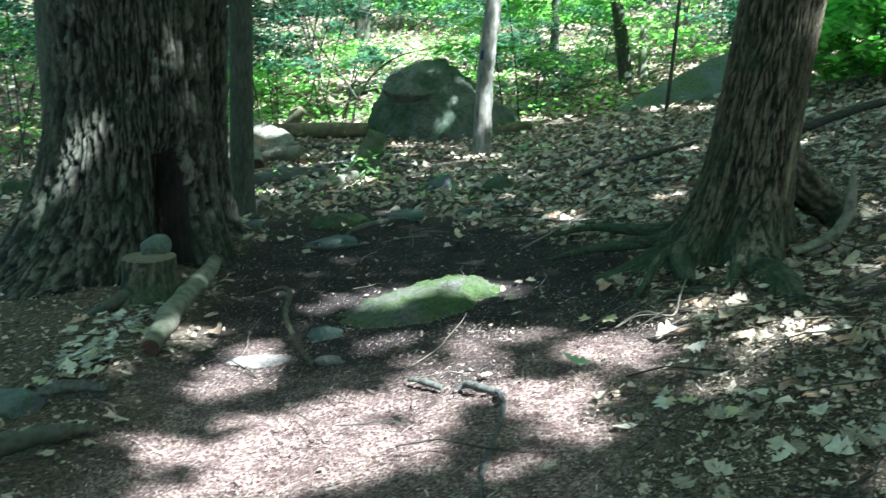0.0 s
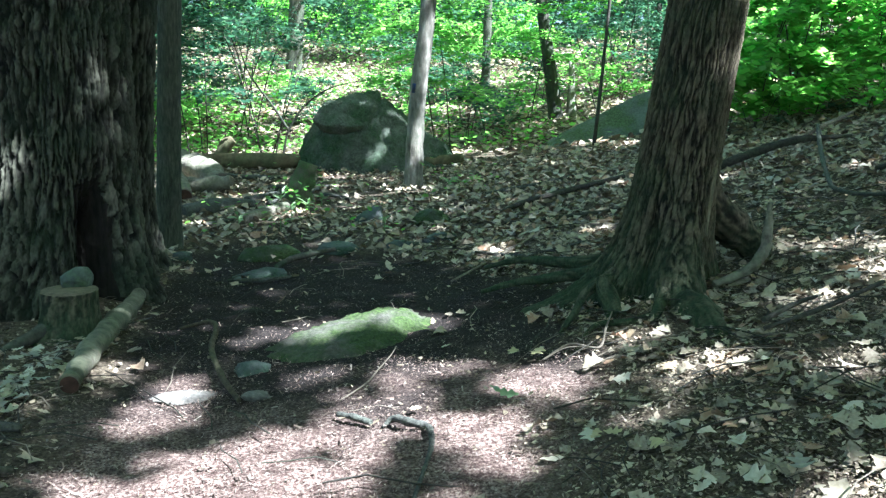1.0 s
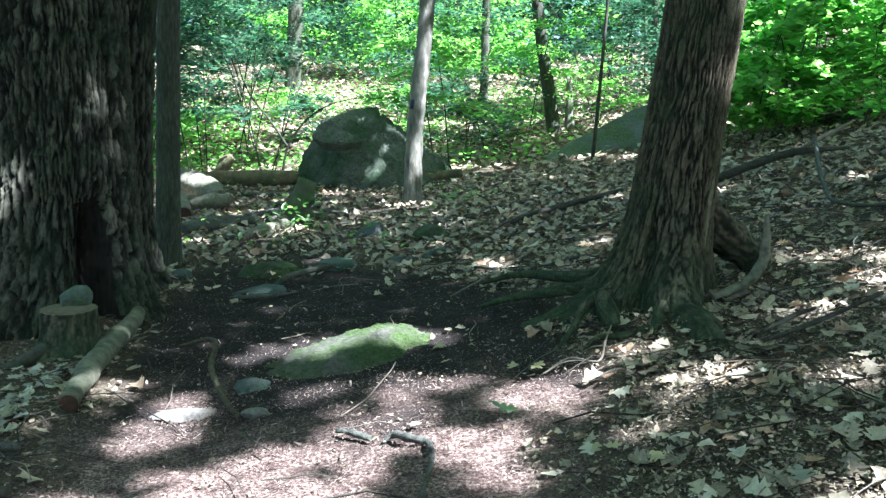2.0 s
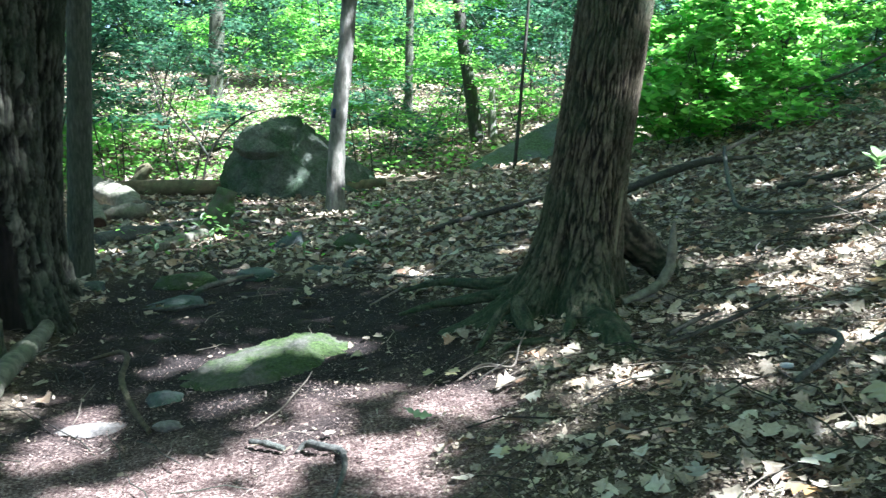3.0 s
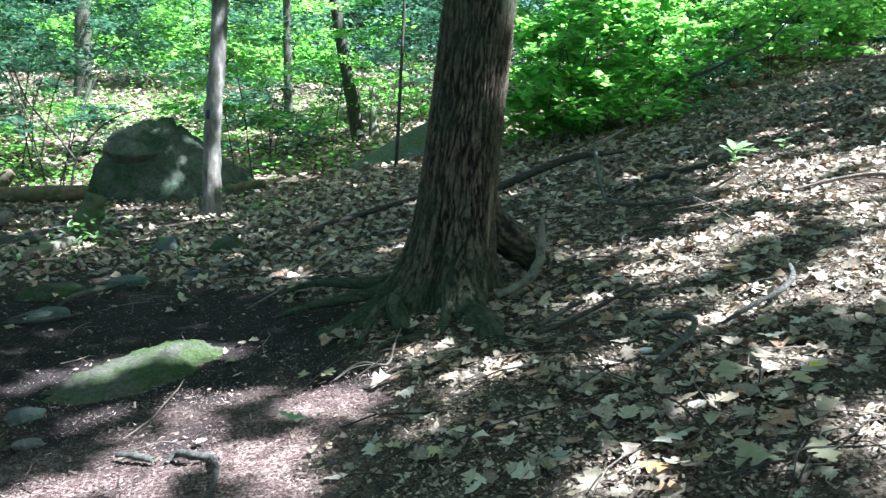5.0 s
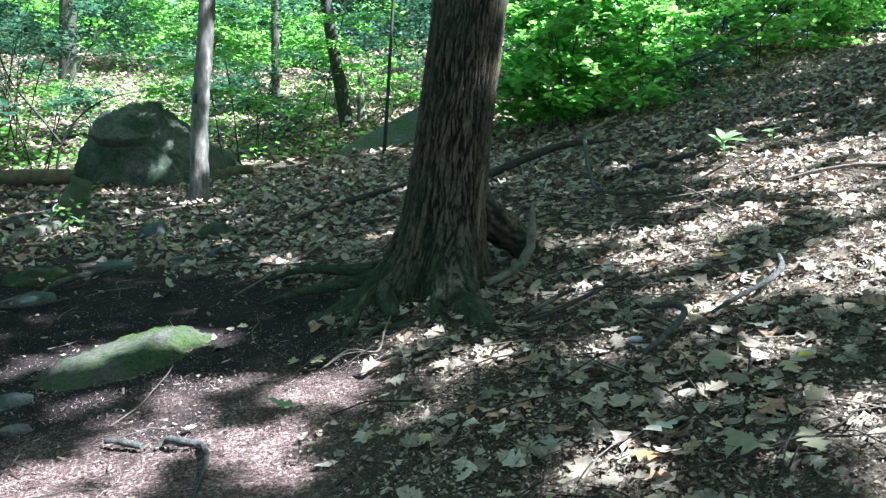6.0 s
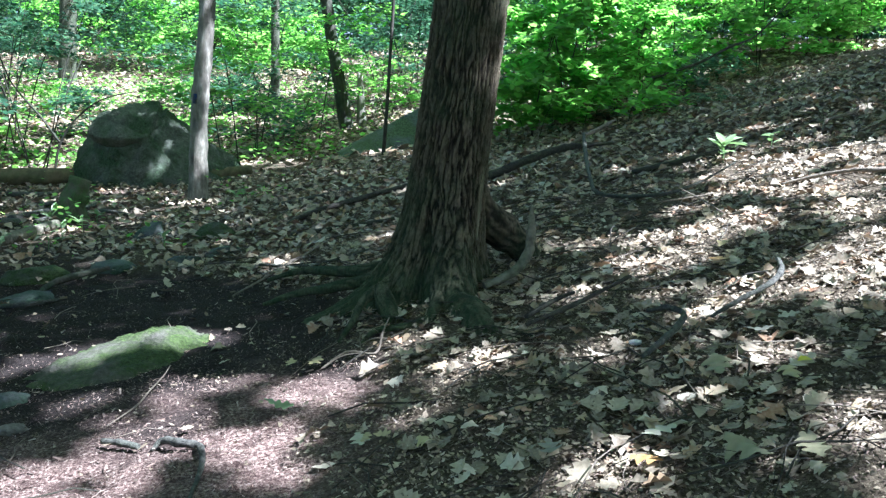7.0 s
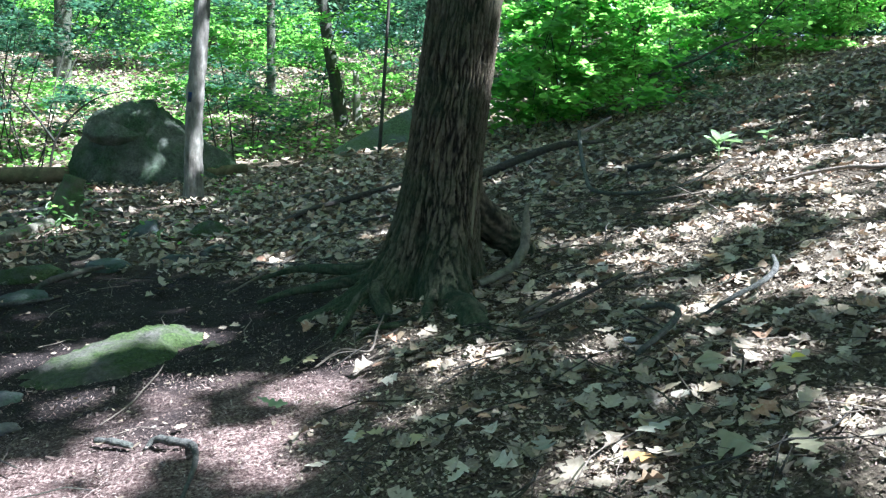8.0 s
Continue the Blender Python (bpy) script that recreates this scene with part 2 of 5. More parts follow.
dead_wood = wood_mat("dead_wood", (0.06, 0.05, 0.036), (0.30, 0.262, 0.195), (0.10, 0.115, 0.06), 0.45, (1, 1, 1), 20)
drift_log = wood_mat("weathered_log", (0.055, 0.047, 0.033), (0.30, 0.265, 0.19), (0.075, 0.085, 0.045), 0.6, (1, 1, 1), 16)
grey_stick = wood_mat("grey_stick", (0.025, 0.023, 0.02), (0.155, 0.143, 0.12), (0.07, 0.085, 0.055), 0.35, (1, 1, 1), 48)
brown_root = wood_mat("brown_root", (0.025, 0.018, 0.011), (0.13, 0.10, 0.06), (0.08, 0.09, 0.04), 0.3, (1, 1, 1), 40)
pale_stick = wood_mat("pale_stick", (0.11, 0.083, 0.062), (0.31, 0.25, 0.19), MOSS, 0.0, (1, 1, 1), 40)
dark_stick = wood_mat("dark_stick", (0.02, 0.017, 0.015), (0.09, 0.075, 0.06), MOSS, 0.1, (1, 1, 1), 30)
log_bark = wood_mat("log_bark", (0.05, 0.038, 0.022), (0.22, 0.17, 0.095), (0.06, 0.085, 0.035), 0.5, (1, 1, 1), 10)
cut_wood = wood_mat("cut_wood", (0.09, 0.07, 0.045), (0.24, 0.19, 0.12), (0.10, 0.11, 0.06), 0.3, (1, 1, 1), 22)
red_wood = wood_mat("red_heartwood", (0.025, 0.013, 0.009), (0.10, 0.05, 0.032), MOSS, 0.0, (1, 1, 1), 22)
scar_wood = wood_mat("scar_wood", (0.07, 0.06, 0.035), (0.28, 0.245, 0.15), (0.06, 0.07, 0.03), 0.4, (1, 1, 0.25), 40)
root_bark = wood_mat("root_bark", (0.025, 0.022, 0.017), (0.13, 0.115, 0.085), (0.03, 0.05, 0.028), 0.7, (1, 1, 1), 24)
moss_stone = stone_mat("moss_stone", (0.05, 0.055, 0.045), (0.15, 0.15, 0.125), (0.05, 0.073, 0.022), 0.32, 0.50, 6, 0.04)
path_rock = stone_mat("path_rock", (0.04, 0.036, 0.028), (0.17, 0.15, 0.12), (0.050, 0.071, 0.018), 0.37, 0.55, 4.5, 0.05)
stump_moss = stone_mat("stump_moss", (0.05, 0.042, 0.03), (0.19, 0.165, 0.11), (0.085, 0.125, 0.042), 0.36, 0.58, 9)
grey_stone = stone_mat("grey_stone", (0.045, 0.048, 0.045), (0.15, 0.155, 0.15), (0.055, 0.085, 0.05), 0.42, 0.62, 5)
dark_stone = stone_mat("dark_stone", (0.022, 0.024, 0.018), (0.23, 0.235, 0.185), (0.05, 0.078, 0.036), 0.42, 0.62, 3.0, 0.06)
slab_stone = stone_mat("slab_stone", (0.045, 0.055, 0.048), (0.18, 0.195, 0.175), (0.08, 0.11, 0.05), 0.42, 0.60, 2.6, 0.05)
pale_stone = stone_mat("pale_stone", (0.11, 0.092, 0.078), (0.30, 0.26, 0.225), (0.06, 0.05, 0.043), 0.42, 0.65, 7)
blaze_paint = stone_mat("blaze_paint", (0.025, 0.04, 0.11), (0.05, 0.085, 0.2), (0.06, 0.06, 0.07), 0.42, 0.6, 14)

LITTER = ((0.0, (0.10, 0.07, 0.046)), (0.2, (0.21, 0.152, 0.098)), (0.42, (0.33, 0.252, 0.165)), (0.58, (0.45, 0.362, 0.242)), (0.66, (0.34, 0.138, 0.062)), (0.74, (0.43, 0.295, 0.152)), (0.9, (0.51, 0.42, 0.29)), (1.0, (0.66, 0.57, 0.44)))
LITTER_T = ((0.0, (0.07, 0.04, 0.025)), (1.0, (0.24, 0.16, 0.09)))
litter_many = leaf_mat("dry_leaf_litter", LITTER, LITTER_T, "island", 0.15, 0.55, 55, blotch=0.32)
def one_tone(name, tone):
    """A dry leaf of one colour, a little paler and darker from leaf to leaf."""
    lo, hi = tuple(c * 0.75 for c in tone), tuple(c * 1.2 for c in tone)
    return leaf_mat(name, ((0.0, lo), (1.0, hi)), ((0.0, lo), (1.0, hi)), "object", 0.2, 0.5, 9, blotch=0.45)


pale_leaf, tan_leaf, orange_leaf = one_tone("pale_leaf", (0.50, 0.45, 0.34)), one_tone("tan_leaf", (0.46, 0.37, 0.19)), one_tone("orange_leaf", (0.42, 0.24, 0.09))
olive_leaf, grey_leaf = one_tone("olive_leaf", (0.33, 0.29, 0.175)), one_tone("grey_leaf", (0.31, 0.285, 0.225))
crumb_mat = leaf_mat("leaf_crumbs", ((0.0, (0.03, 0.021, 0.014)), (0.3, (0.105, 0.074, 0.048)), (0.6, (0.25, 0.183, 0.12)), (0.85, (0.40, 0.305, 0.20)), (1.0, (0.55, 0.45, 0.32))), LITTER_T, "island", 0.1, 0.65, 90)
litter_one = leaf_mat("dry_leaf", LITTER, LITTER_T, "object", 0.15, 0.5, 7, blotch=0.32)
chip_mat = leaf_mat("bark_chips", ((0.0, (0.035, 0.022, 0.018)), (0.45, (0.13, 0.082, 0.062)), (0.8, (0.27, 0.172, 0.135)), (1.0, (0.50, 0.39, 0.32))), ((0.0, (0.04, 0.02, 0.02)), (1.0, (0.1, 0.06, 0.05))), "island", 0.05, 0.8, 50)
GREEN_T = ((0.0, (0.23, 0.48, 0.07)), (0.5, (0.31, 0.62, 0.10)), (1.0, (0.42, 0.70, 0.13)))
maple_leaf = leaf_mat("maple_leaf", ((0.0, (0.08, 0.19, 0.032)), (0.6, (0.125, 0.28, 0.05)), (1.0, (0.19, 0.34, 0.065))), GREEN_T, "island", 0.68, 0.36, 30, 0.5)
# blue-green cast stands in for distant haze; also used on shaded plants
deep_leaf = leaf_mat("deep_leaf", ((0.0, (0.018, 0.052, 0.026)), (0.6, (0.04, 0.096, 0.052)), (1.0, (0.095, 0.17, 0.09))), ((0.0, (0.035, 0.11, 0.055)), (0.5, (0.08, 0.19, 0.09)), (1.0, (0.18, 0.32, 0.15))), "island", 0.5, 0.32, 30, 0.6)
crown_leaf = leaf_mat("crown_leaf", ((0.0, (0.04, 0.10, 0.025)), (1.0, (0.08, 0.17, 0.04))), ((0.0, (0.15, 0.27, 0.085)), (1.0, (0.26, 0.40, 0.135))), "island", 0.55, 0.5, 20)
herb_leaf = leaf_mat("herb_leaf", ((0.0, (0.20, 0.28, 0.13)), (1.0, (0.30, 0.38, 0.20))), ((0.0, (0.26, 0.40, 0.13)), (1.0, (0.36, 0.48, 0.2))), "object", 0.35, 0.4, 60)
yellow_leaf_mat = leaf_mat("yellow_leaf", ((0.0, (0.65, 0.55, 0.03)), (1.0, (0.75, 0.65, 0.05))), ((0.0, (0.6, 0.5, 0.05)), (1.0, (0.6, 0.5, 0.05))), "object", 0.3, 0.45, 60)
white_chip = stone_mat("white_chip", (0.40, 0.38, 0.37), (0.62, 0.60, 0.585), MOSS, 0.8, 0.95, 20)


def ground_mat():
    m, nt, b = node_mat("forest_floor")
    w = coords(nt)
    at = nt.nodes.new("ShaderNodeAttribute")
    at.attribute_name = "bare"
    fine, mid, big = noise_node(nt, w, 70, 8, 0.7), noise_node(nt, w, 9, 7, 0.65), noise_node(nt, w, 1.1, 5)
    # soil tone is darkened to match its shaded stretch
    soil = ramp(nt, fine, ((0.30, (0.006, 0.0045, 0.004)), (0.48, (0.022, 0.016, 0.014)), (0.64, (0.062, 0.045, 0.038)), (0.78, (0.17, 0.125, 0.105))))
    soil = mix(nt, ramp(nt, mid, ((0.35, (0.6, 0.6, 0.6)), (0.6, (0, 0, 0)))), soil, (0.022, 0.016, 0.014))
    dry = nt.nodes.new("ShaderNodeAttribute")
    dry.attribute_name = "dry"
    # dry soil, its colour raised so the sunlit stretch looks brighter
    sunlit_dust = ramp(nt, fine, ((0.33, (0.022, 0.013, 0.011)), (0.45, (0.12, 0.070, 0.059)), (0.57, (0.36, 0.25, 0.205)), (0.72, (0.74, 0.61, 0.53))))
    sunlit_dust = mix(nt, ramp(nt, mid, ((0.38, (0.75, 0.75, 0.75)), (0.58, (0, 0, 0)))), sunlit_dust, (0.05, 0.029, 0.024))
    soil = mix(nt, dry.outputs["Fac"], soil, sunlit_dust)
    duff = ramp(nt, noise_node(nt, w, 48, 8, 0.75), ((0.3, (0.016, 0.012, 0.008)), (0.46, (0.075, 0.055, 0.037)), (0.62, (0.19, 0.148, 0.10)), (0.75, (0.32, 0.26, 0.18))))
    duff = mix(nt, ramp(nt, big, ((0.4, (0, 0, 0)), (0.7, (0.4, 0.4, 0.4)))), duff, (0.05, 0.036, 0.024))
    nt.links.new(mix(nt, at.outputs["Fac"], duff, soil), b.inputs["Base Color"])
    b.inputs["Roughness"].default_value = 0.95
    b.inputs["Specular IOR Level"].default_value = 0.15
    bump(nt, b, math_node(nt, "ADD", fine, mid), 1.0, 0.02)
    return m


# ---- ground ----
def lines(lo, hi, step, end, grow=1.22):
    a = list(np.arange(lo, hi + step / 2, step))
    d, v = step, a[-1]
    while v < end:
        d *= grow
        v += d
        a.append(v)
    d, v = step, a[0]
    while v > -end:
        d *= grow
        v -= d
        a.insert(0, v)
    return np.array(a)


def build_ground():
    xs, ys = lines(-4, 8, 0.07, 600), lines(0.5, 14, 0.07, 600)
    gx, gy = np.meshgrid(xs, ys)
    gz = height(gx, gy)
    soil = bare(gx, gy)
    near = np.clip(1.5 - np.hypot(gx - 1, gy - 5) / 10, 0, 1)
    gz = gz + near * (0.012 * vnoise(gx * 9, gy * 9, 21) + 0.007 * vnoise(gx * 19, gy * 19, 22))
    nx, ny = len(xs), len(ys)
    idx = np.arange(nx * ny).reshape(ny, nx)
    quads = np.stack([idx[:-1, :-1], idx[:-1, 1:], idx[1:, 1:], idx[1:, :-1]], -1).reshape(-1, 4)
    me = mesh_arrays("ground", np.stack([gx, gy, gz], -1).reshape(-1, 3), quads.ravel(), np.arange(len(quads)) * 4)
    me.polygons.foreach_set("use_smooth", np.ones(len(me.polygons), dtype=bool))
    at = me.attributes.new("bare", "FLOAT", "POINT")
    at.data.foreach_set("value", soil.ravel().astype(np.float32))
    # dry and paler towards the near end, where the sun patches lie
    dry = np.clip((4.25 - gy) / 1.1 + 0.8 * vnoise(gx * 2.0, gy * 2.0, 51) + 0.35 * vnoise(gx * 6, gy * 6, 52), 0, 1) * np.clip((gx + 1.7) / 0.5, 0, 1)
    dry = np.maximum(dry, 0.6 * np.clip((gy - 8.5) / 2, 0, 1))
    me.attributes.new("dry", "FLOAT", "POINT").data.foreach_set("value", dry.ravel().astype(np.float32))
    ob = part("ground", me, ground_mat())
    tagged(ob, "dark trodden soil path running into brown leaf-strewn woodland floor", "ground", kind="structure")


build_ground()


# ---- tree trunks ----
def trunk_mesh(axis, radius, zs, seg, origin, furrow, k, stretch=5.0, seed=0.0, tear=0.24):
    """A trunk whose bark is real relief. axis(z) gives its middle, radius(a, z) its smooth outline."""
    ox, oy, oz = origin
    verts, plate = [], []
    shaft = [radius(2 * math.pi * i / seg, 2.0) for i in range(seg)]
    for z in zs:
        cx, cy = axis(z)
        for i in range(seg):
            a = 2 * math.pi * i / seg
            r = radius(a, z)
            rn = shaft[i] + 0.3 * (r - shaft[i])
            p = Vector((math.cos(a) * rn * k, math.sin(a) * rn * k, z * k / stretch + seed))
            torn = noise.fractal(Vector((p.x * 1.1, p.y * 1.1, z * k * 0.42 + seed)), 0.75, 2.1, 5)
            sway = noise.noise(Vector((p.x * 0.45, p.y * 0.45, p.z * 1.3)))
            q = p + Vector((0.9 * sway + 1.3 * tear * torn, -0.9 * sway + 1.3 * tear * torn, 0))
            ridge = min(abs(noise.noise(q)) * 3.6, 1.0)
            ridge2 = min(abs(noise.noise(Vector((q.x * 2, q.y * 2, q.z * 3 + 7)))) * 3.0, 1.0)
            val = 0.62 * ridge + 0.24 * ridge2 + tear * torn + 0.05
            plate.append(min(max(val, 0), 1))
            r += furrow * (val - 0.6)
            verts.append((cx + math.cos(a) * r - ox, cy + math.sin(a) * r - oy, z - oz))
    n = len(zs)
    faces = [(i * seg + j, i * seg + (j + 1) % seg, (i + 1) * seg + (j + 1) % seg, (i + 1) * seg + j) for i in range(n - 1) for j in range(seg)]
    faces.append(tuple((n - 1) * seg + j for j in range(seg)))
    me = mesh_from("trunk", verts, faces)
    me.attributes.new("plate", "FLOAT", "POINT").data.foreach_set("value", plate)
    return me


def levels(lo, mid, step, top, coarse=0.5):
    return list(np.arange(lo, mid, step)) + list(np.arange(mid, top, coarse)) + [top]


def angle_gap(a, b):
    return (a - b + math.pi) % (2 * math.pi) - math.pi


# the oak on the hillside
OAK = (1.62, 4.88, 0.30)
oak = empty("oak_tree", OAK, "tall oak with furrowed brown bark and mossy flared roots", "tree")


def oak_axis(z):
    return 1.585 + 0.118 * (z - 0.5), 4.88 + 0.01 * (z - 0.5)


def oak_radius(a, z):
    up = max(z - 0.22, -0.1)
    r = 0.212 + 0.03 * math.exp(-up / 0.5) + 0.085 * math.exp(-up / 0.24) - 0.006 * max(z - 1, 0)
    r = max(r, 0.10)
    for way, amp, wide, tall in ((-1.56, 0.50, 0.40, 0.36), (3.05, 0.30, 0.38, 0.22), (0.30, 0.20, 0.5, 0.38), (-2.62, 0.20, 0.28, 0.22), (-2.14, -0.10, 0.17, 0.22), (-0.9, 0.03, 0.3, 0.3), (1.8, 0.2, 0.5, 0.2)):
        r += amp * math.exp(-(angle_gap(a, way) / wide) ** 2) * math.exp(-up / tall)
    return r * (1 + 0.03 * math.sin(2 * a + z * 0.7))


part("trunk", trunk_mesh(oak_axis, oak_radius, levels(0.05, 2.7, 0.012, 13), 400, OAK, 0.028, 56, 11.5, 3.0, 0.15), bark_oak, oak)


def scar_mesh(way, wide, z0, z1):
    """A strip of bare wood on the trunk, narrow at both ends, a little proud of the furrows."""
    rows, cols, verts = 40, 6, []
    for i in range(rows + 1):
        t = i / rows
        z = z0 + (z1 - z0) * t
        cx, cy = oak_axis(z)
        for j in range(cols + 1):
            a = way + 0.10 * t + wide * (j / cols - 0.5) * math.sin(math.pi * (0.06 + 0.88 * t)) + 0.03 * noise.noise(Vector((z * 6, j * 0.2, 0)))
            r = oak_radius(a, z) + 0.004 + 0.008 * math.sin(math.pi * j / cols) + 0.006 * noise.noise(Vector((z * 40, j * 1.7, 3)))
            verts.append((cx + math.cos(a) * r - OAK[0], cy + math.sin(a) * r - OAK[1], z - OAK[2]))
    w = cols + 1
    return mesh_from("scar", verts, [(i * w + j, i * w + j + 1, (i + 1) * w + j + 1, (i + 1) * w + j) for i in range(rows) for j in range(cols)])


part("bark_scar", scar_mesh(-0.84, 0.26, 0.66, 1.08), scar_wood, oak, "pale strip of bare wood in the bark")


def root_mesh(points, radii, origin, furrow, k, seg=44, steps=22):
    """A root clad in the same bark; close to the trunk it stands higher than it is wide."""
    line = smooth_path(points, steps)
    n = len(line)
    rr = np.interp(np.linspace(0, len(points) - 1, n), range(len(points)), radii)
    o = Vector(origin)
    verts, plate, far = [], [], 0.0
    for i, p in enumerate(line):
        d = (line[min(i + 1, n - 1)] - line[max(i - 1, 0)]).normalized()
        far += (p - line[i - 1]).length if i else 0
        side = d.cross(Vector((0, 0, 1))).normalized()
        up = side.cross(d)
        tall = 1 + 0.3 * max(0, 1 - 2.2 * i / n)
        for m in range(seg):
            a = 2 * math.pi * m / seg
            q = Vector((math.cos(a) * rr[i] * k, math.sin(a) * rr[i] * k, far * k / 5 + points[0][0] * 9))
            q.x += 0.8 * noise.noise(q * 0.5)
            val = 0.7 * min(abs(noise.noise(q)) * 4, 1) + 0.25 * min(abs(noise.noise(q * 2.3)) * 3, 1) + 0.2 * noise.noise(q * 3.7)
            plate.append(min(max(val * 0.9, 0), 1))
            r = rr[i] * (1 + 0.22 * noise.noise(Vector((p.x * 7 + math.cos(a), p.y * 7 + math.sin(a), p.z * 7)))) + min(furrow, rr[i] * 0.16) * (val - 0.5)
            verts.append(p + side * math.cos(a) * r + up * math.sin(a) * r * tall - o)
    faces = [(i * seg + m, i * seg + (m + 1) % seg, (i + 1) * seg + (m + 1) % seg, (i + 1) * seg + m) for i in range(n - 1) for m in range(seg)]
    faces.append(tuple((n - 1) * seg + m for m in range(seg)))
    me = mesh_from("root", verts, faces)
    me.attributes.new("plate", "FLOAT", "POINT").data.foreach_set("value", plate)
    return me


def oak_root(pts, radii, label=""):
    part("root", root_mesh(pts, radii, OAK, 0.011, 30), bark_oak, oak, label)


oak_root([(1.60, 4.75, 0.26), (1.585, 4.48, 0.29), (1.57, 4.20, 0.335), (1.55, 3.96, 0.325), (1.54, 3.80, 0.285)], [0.12, 0.115, 0.10, 0.078, 0.055], "mossy root with a scuffed grey tip")
oak_root([(1.64, 4.92, 1.06), (1.80, 4.98, 0.86), (1.98, 5.06, 0.70), (2.18, 5.14, 0.58), (2.34, 5.2, 0.42)], [0.12, 0.135, 0.125, 0.105, 0.08], "dark buttress root arching to the ground")
oak_root([(1.50, 4.93, 0.44), (1.22, 5.02, 0.37), (0.98, 5.16, 0.30), (0.78, 5.28, 0.24), (0.6, 5.38, 0.16)], [0.09, 0.042, 0.03, 0.022, 0.012])
oak_root([(1.50, 4.84, 0.44), (1.22, 4.72, 0.39), (1.08, 4.58, 0.36), (0.97, 4.42, 0.28), (0.88, 4.32, 0.20)], [0.08, 0.036, 0.026, 0.018, 0.01])
oak_root([(1.19, 4.66, 0.38), (1.175, 4.50, 0.35), (1.19, 4.36, 0.28)], [0.05, 0.052, 0.048], "green mossy root stub")
oak_root([(1.54, 4.62, 0.40), (1.42, 4.36, 0.36), (1.34, 4.22, 0.31), (1.28, 4.12, 0.24)], [0.07, 0.032, 0.024, 0.016])
oak_root([(1.36, 4.28, 0.31), (1.20, 4.20, 0.30), (1.05, 4.22, 0.28), (0.95, 4.16, 0.22)], [0.018, 0.016, 0.014, 0.008])
oak_root([(1.45, 5.02, 0.42), (1.15, 5.35, 0.36), (0.9, 5.75, 0.29), (0.7, 6.0, 0.18)], [0.07, 0.034, 0.024, 0.012])

# the old hollow tree by the path
OLD = (-2.17, 5.95, 0.0)
old_tree = empty("old_tree", OLD, "huge old double-stemmed tree with rugged grey bark and a dark hollow", "tree")


def old_axis(z):
    return -2.17 + 0.005 * z, 5.95 + 0.01 * z


HOLLOW = -0.80


def old_radius(a, z):
    zz = max(z, -0.1)
    r = 0.455 - 0.008 * max(z - 2, 0)
    for way, amp, wide, tall in ((-1.95, 0.62, 0.42, 0.50), (-2.75, 0.62, 0.50, 0.58), (-1.35, 0.22, 0.25, 0.42), (0.0, 0.15, 0.5, 0.4), (2.0, 0.5, 0.7, 0.4), (-0.35, 0.20, 0.22, 0.5)):
        r += amp * math.exp(-(angle_gap(a, way) / wide) ** 2) * math.exp(-zz / tall)
    for way, depth in ((-2.25, 0.05), (-1.55, 0.045), (-1.1, 0.04), (-0.45, 0.06)):
        r -= depth * math.exp(-(angle_gap(a, way + 0.06 * math.sin(z * 2.2 + way)) / 0.09) ** 2)
    w = min(max((1.0 - z) / 0.6, 0), 1)
    e = math.exp(-(angle_gap(a, HOLLOW) / (0.19 + 0.05 * w)) ** 4)
    return max(r - 0.30 * e * w * w * (3 - 2 * w), 0.1)


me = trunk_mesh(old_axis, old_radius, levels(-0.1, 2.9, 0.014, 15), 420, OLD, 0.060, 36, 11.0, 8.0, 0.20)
me.materials.append(bark_old), me.materials.append(hollow_shade_wood)
# faces deep in the hollow take the near-black wood, darkened as in shade
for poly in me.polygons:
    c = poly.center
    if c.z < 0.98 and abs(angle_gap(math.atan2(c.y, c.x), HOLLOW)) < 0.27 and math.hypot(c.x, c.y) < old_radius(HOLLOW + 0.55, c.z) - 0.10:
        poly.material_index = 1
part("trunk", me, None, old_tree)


def stem_axis(z):
    return -1.99 + 0.08 * min(z, 4), 6.50 + 0.01 * z


def stem_radius(a, z):
    zz = max(z, -0.1)
    r = 0.19 + 0.03 * math.exp(-zz / 0.5)
    for way, amp, wide, tall in ((-0.7, 0.22, 0.5, 0.28), (0.4, 0.2, 0.5, 0.3), (-1.7, 0.16, 0.4, 0.4)):
        r += amp * math.exp(-(angle_gap(a, way) / wide) ** 2) * math.exp(-zz / tall)
    return max(r - 0.006 * max(z - 2, 0), 0.08)


part("second_stem", trunk_mesh(stem_axis, stem_radius, levels(-0.1, 2.9, 0.025, 13), 130, OLD, 0.05, 34, 11.0, 2.0), bark_old, old_tree)


def plain_tree(name, label, axis_pts, radii, material, seg=40, group="", relief=0.05):
    base = axis_pts[0]
    ob = empty(name, base, label, "tree", group)
    part("trunk", tube(axis_pts, radii, seg, 24, relief, 7, base, base[0]), material, ob)
    return ob


def g(x, y, dz=0.0):
    return (x, y, zat(x, y) + dz)


slim = plain_tree("slim_tree", "slim straight tree with greenish grey-brown bark beside the old tree",
                  [(-1.84, 7.45, -0.1), (-1.83, 7.45, 0.2), (-1.80, 7.45, 1.0), (-1.75, 7.45, 2.1), (-1.5, 7.5, 8), (-1.4, 7.5, 12)], [0.13, 0.105, 0.098, 0.095, 0.07, 0.04], bark_slim)
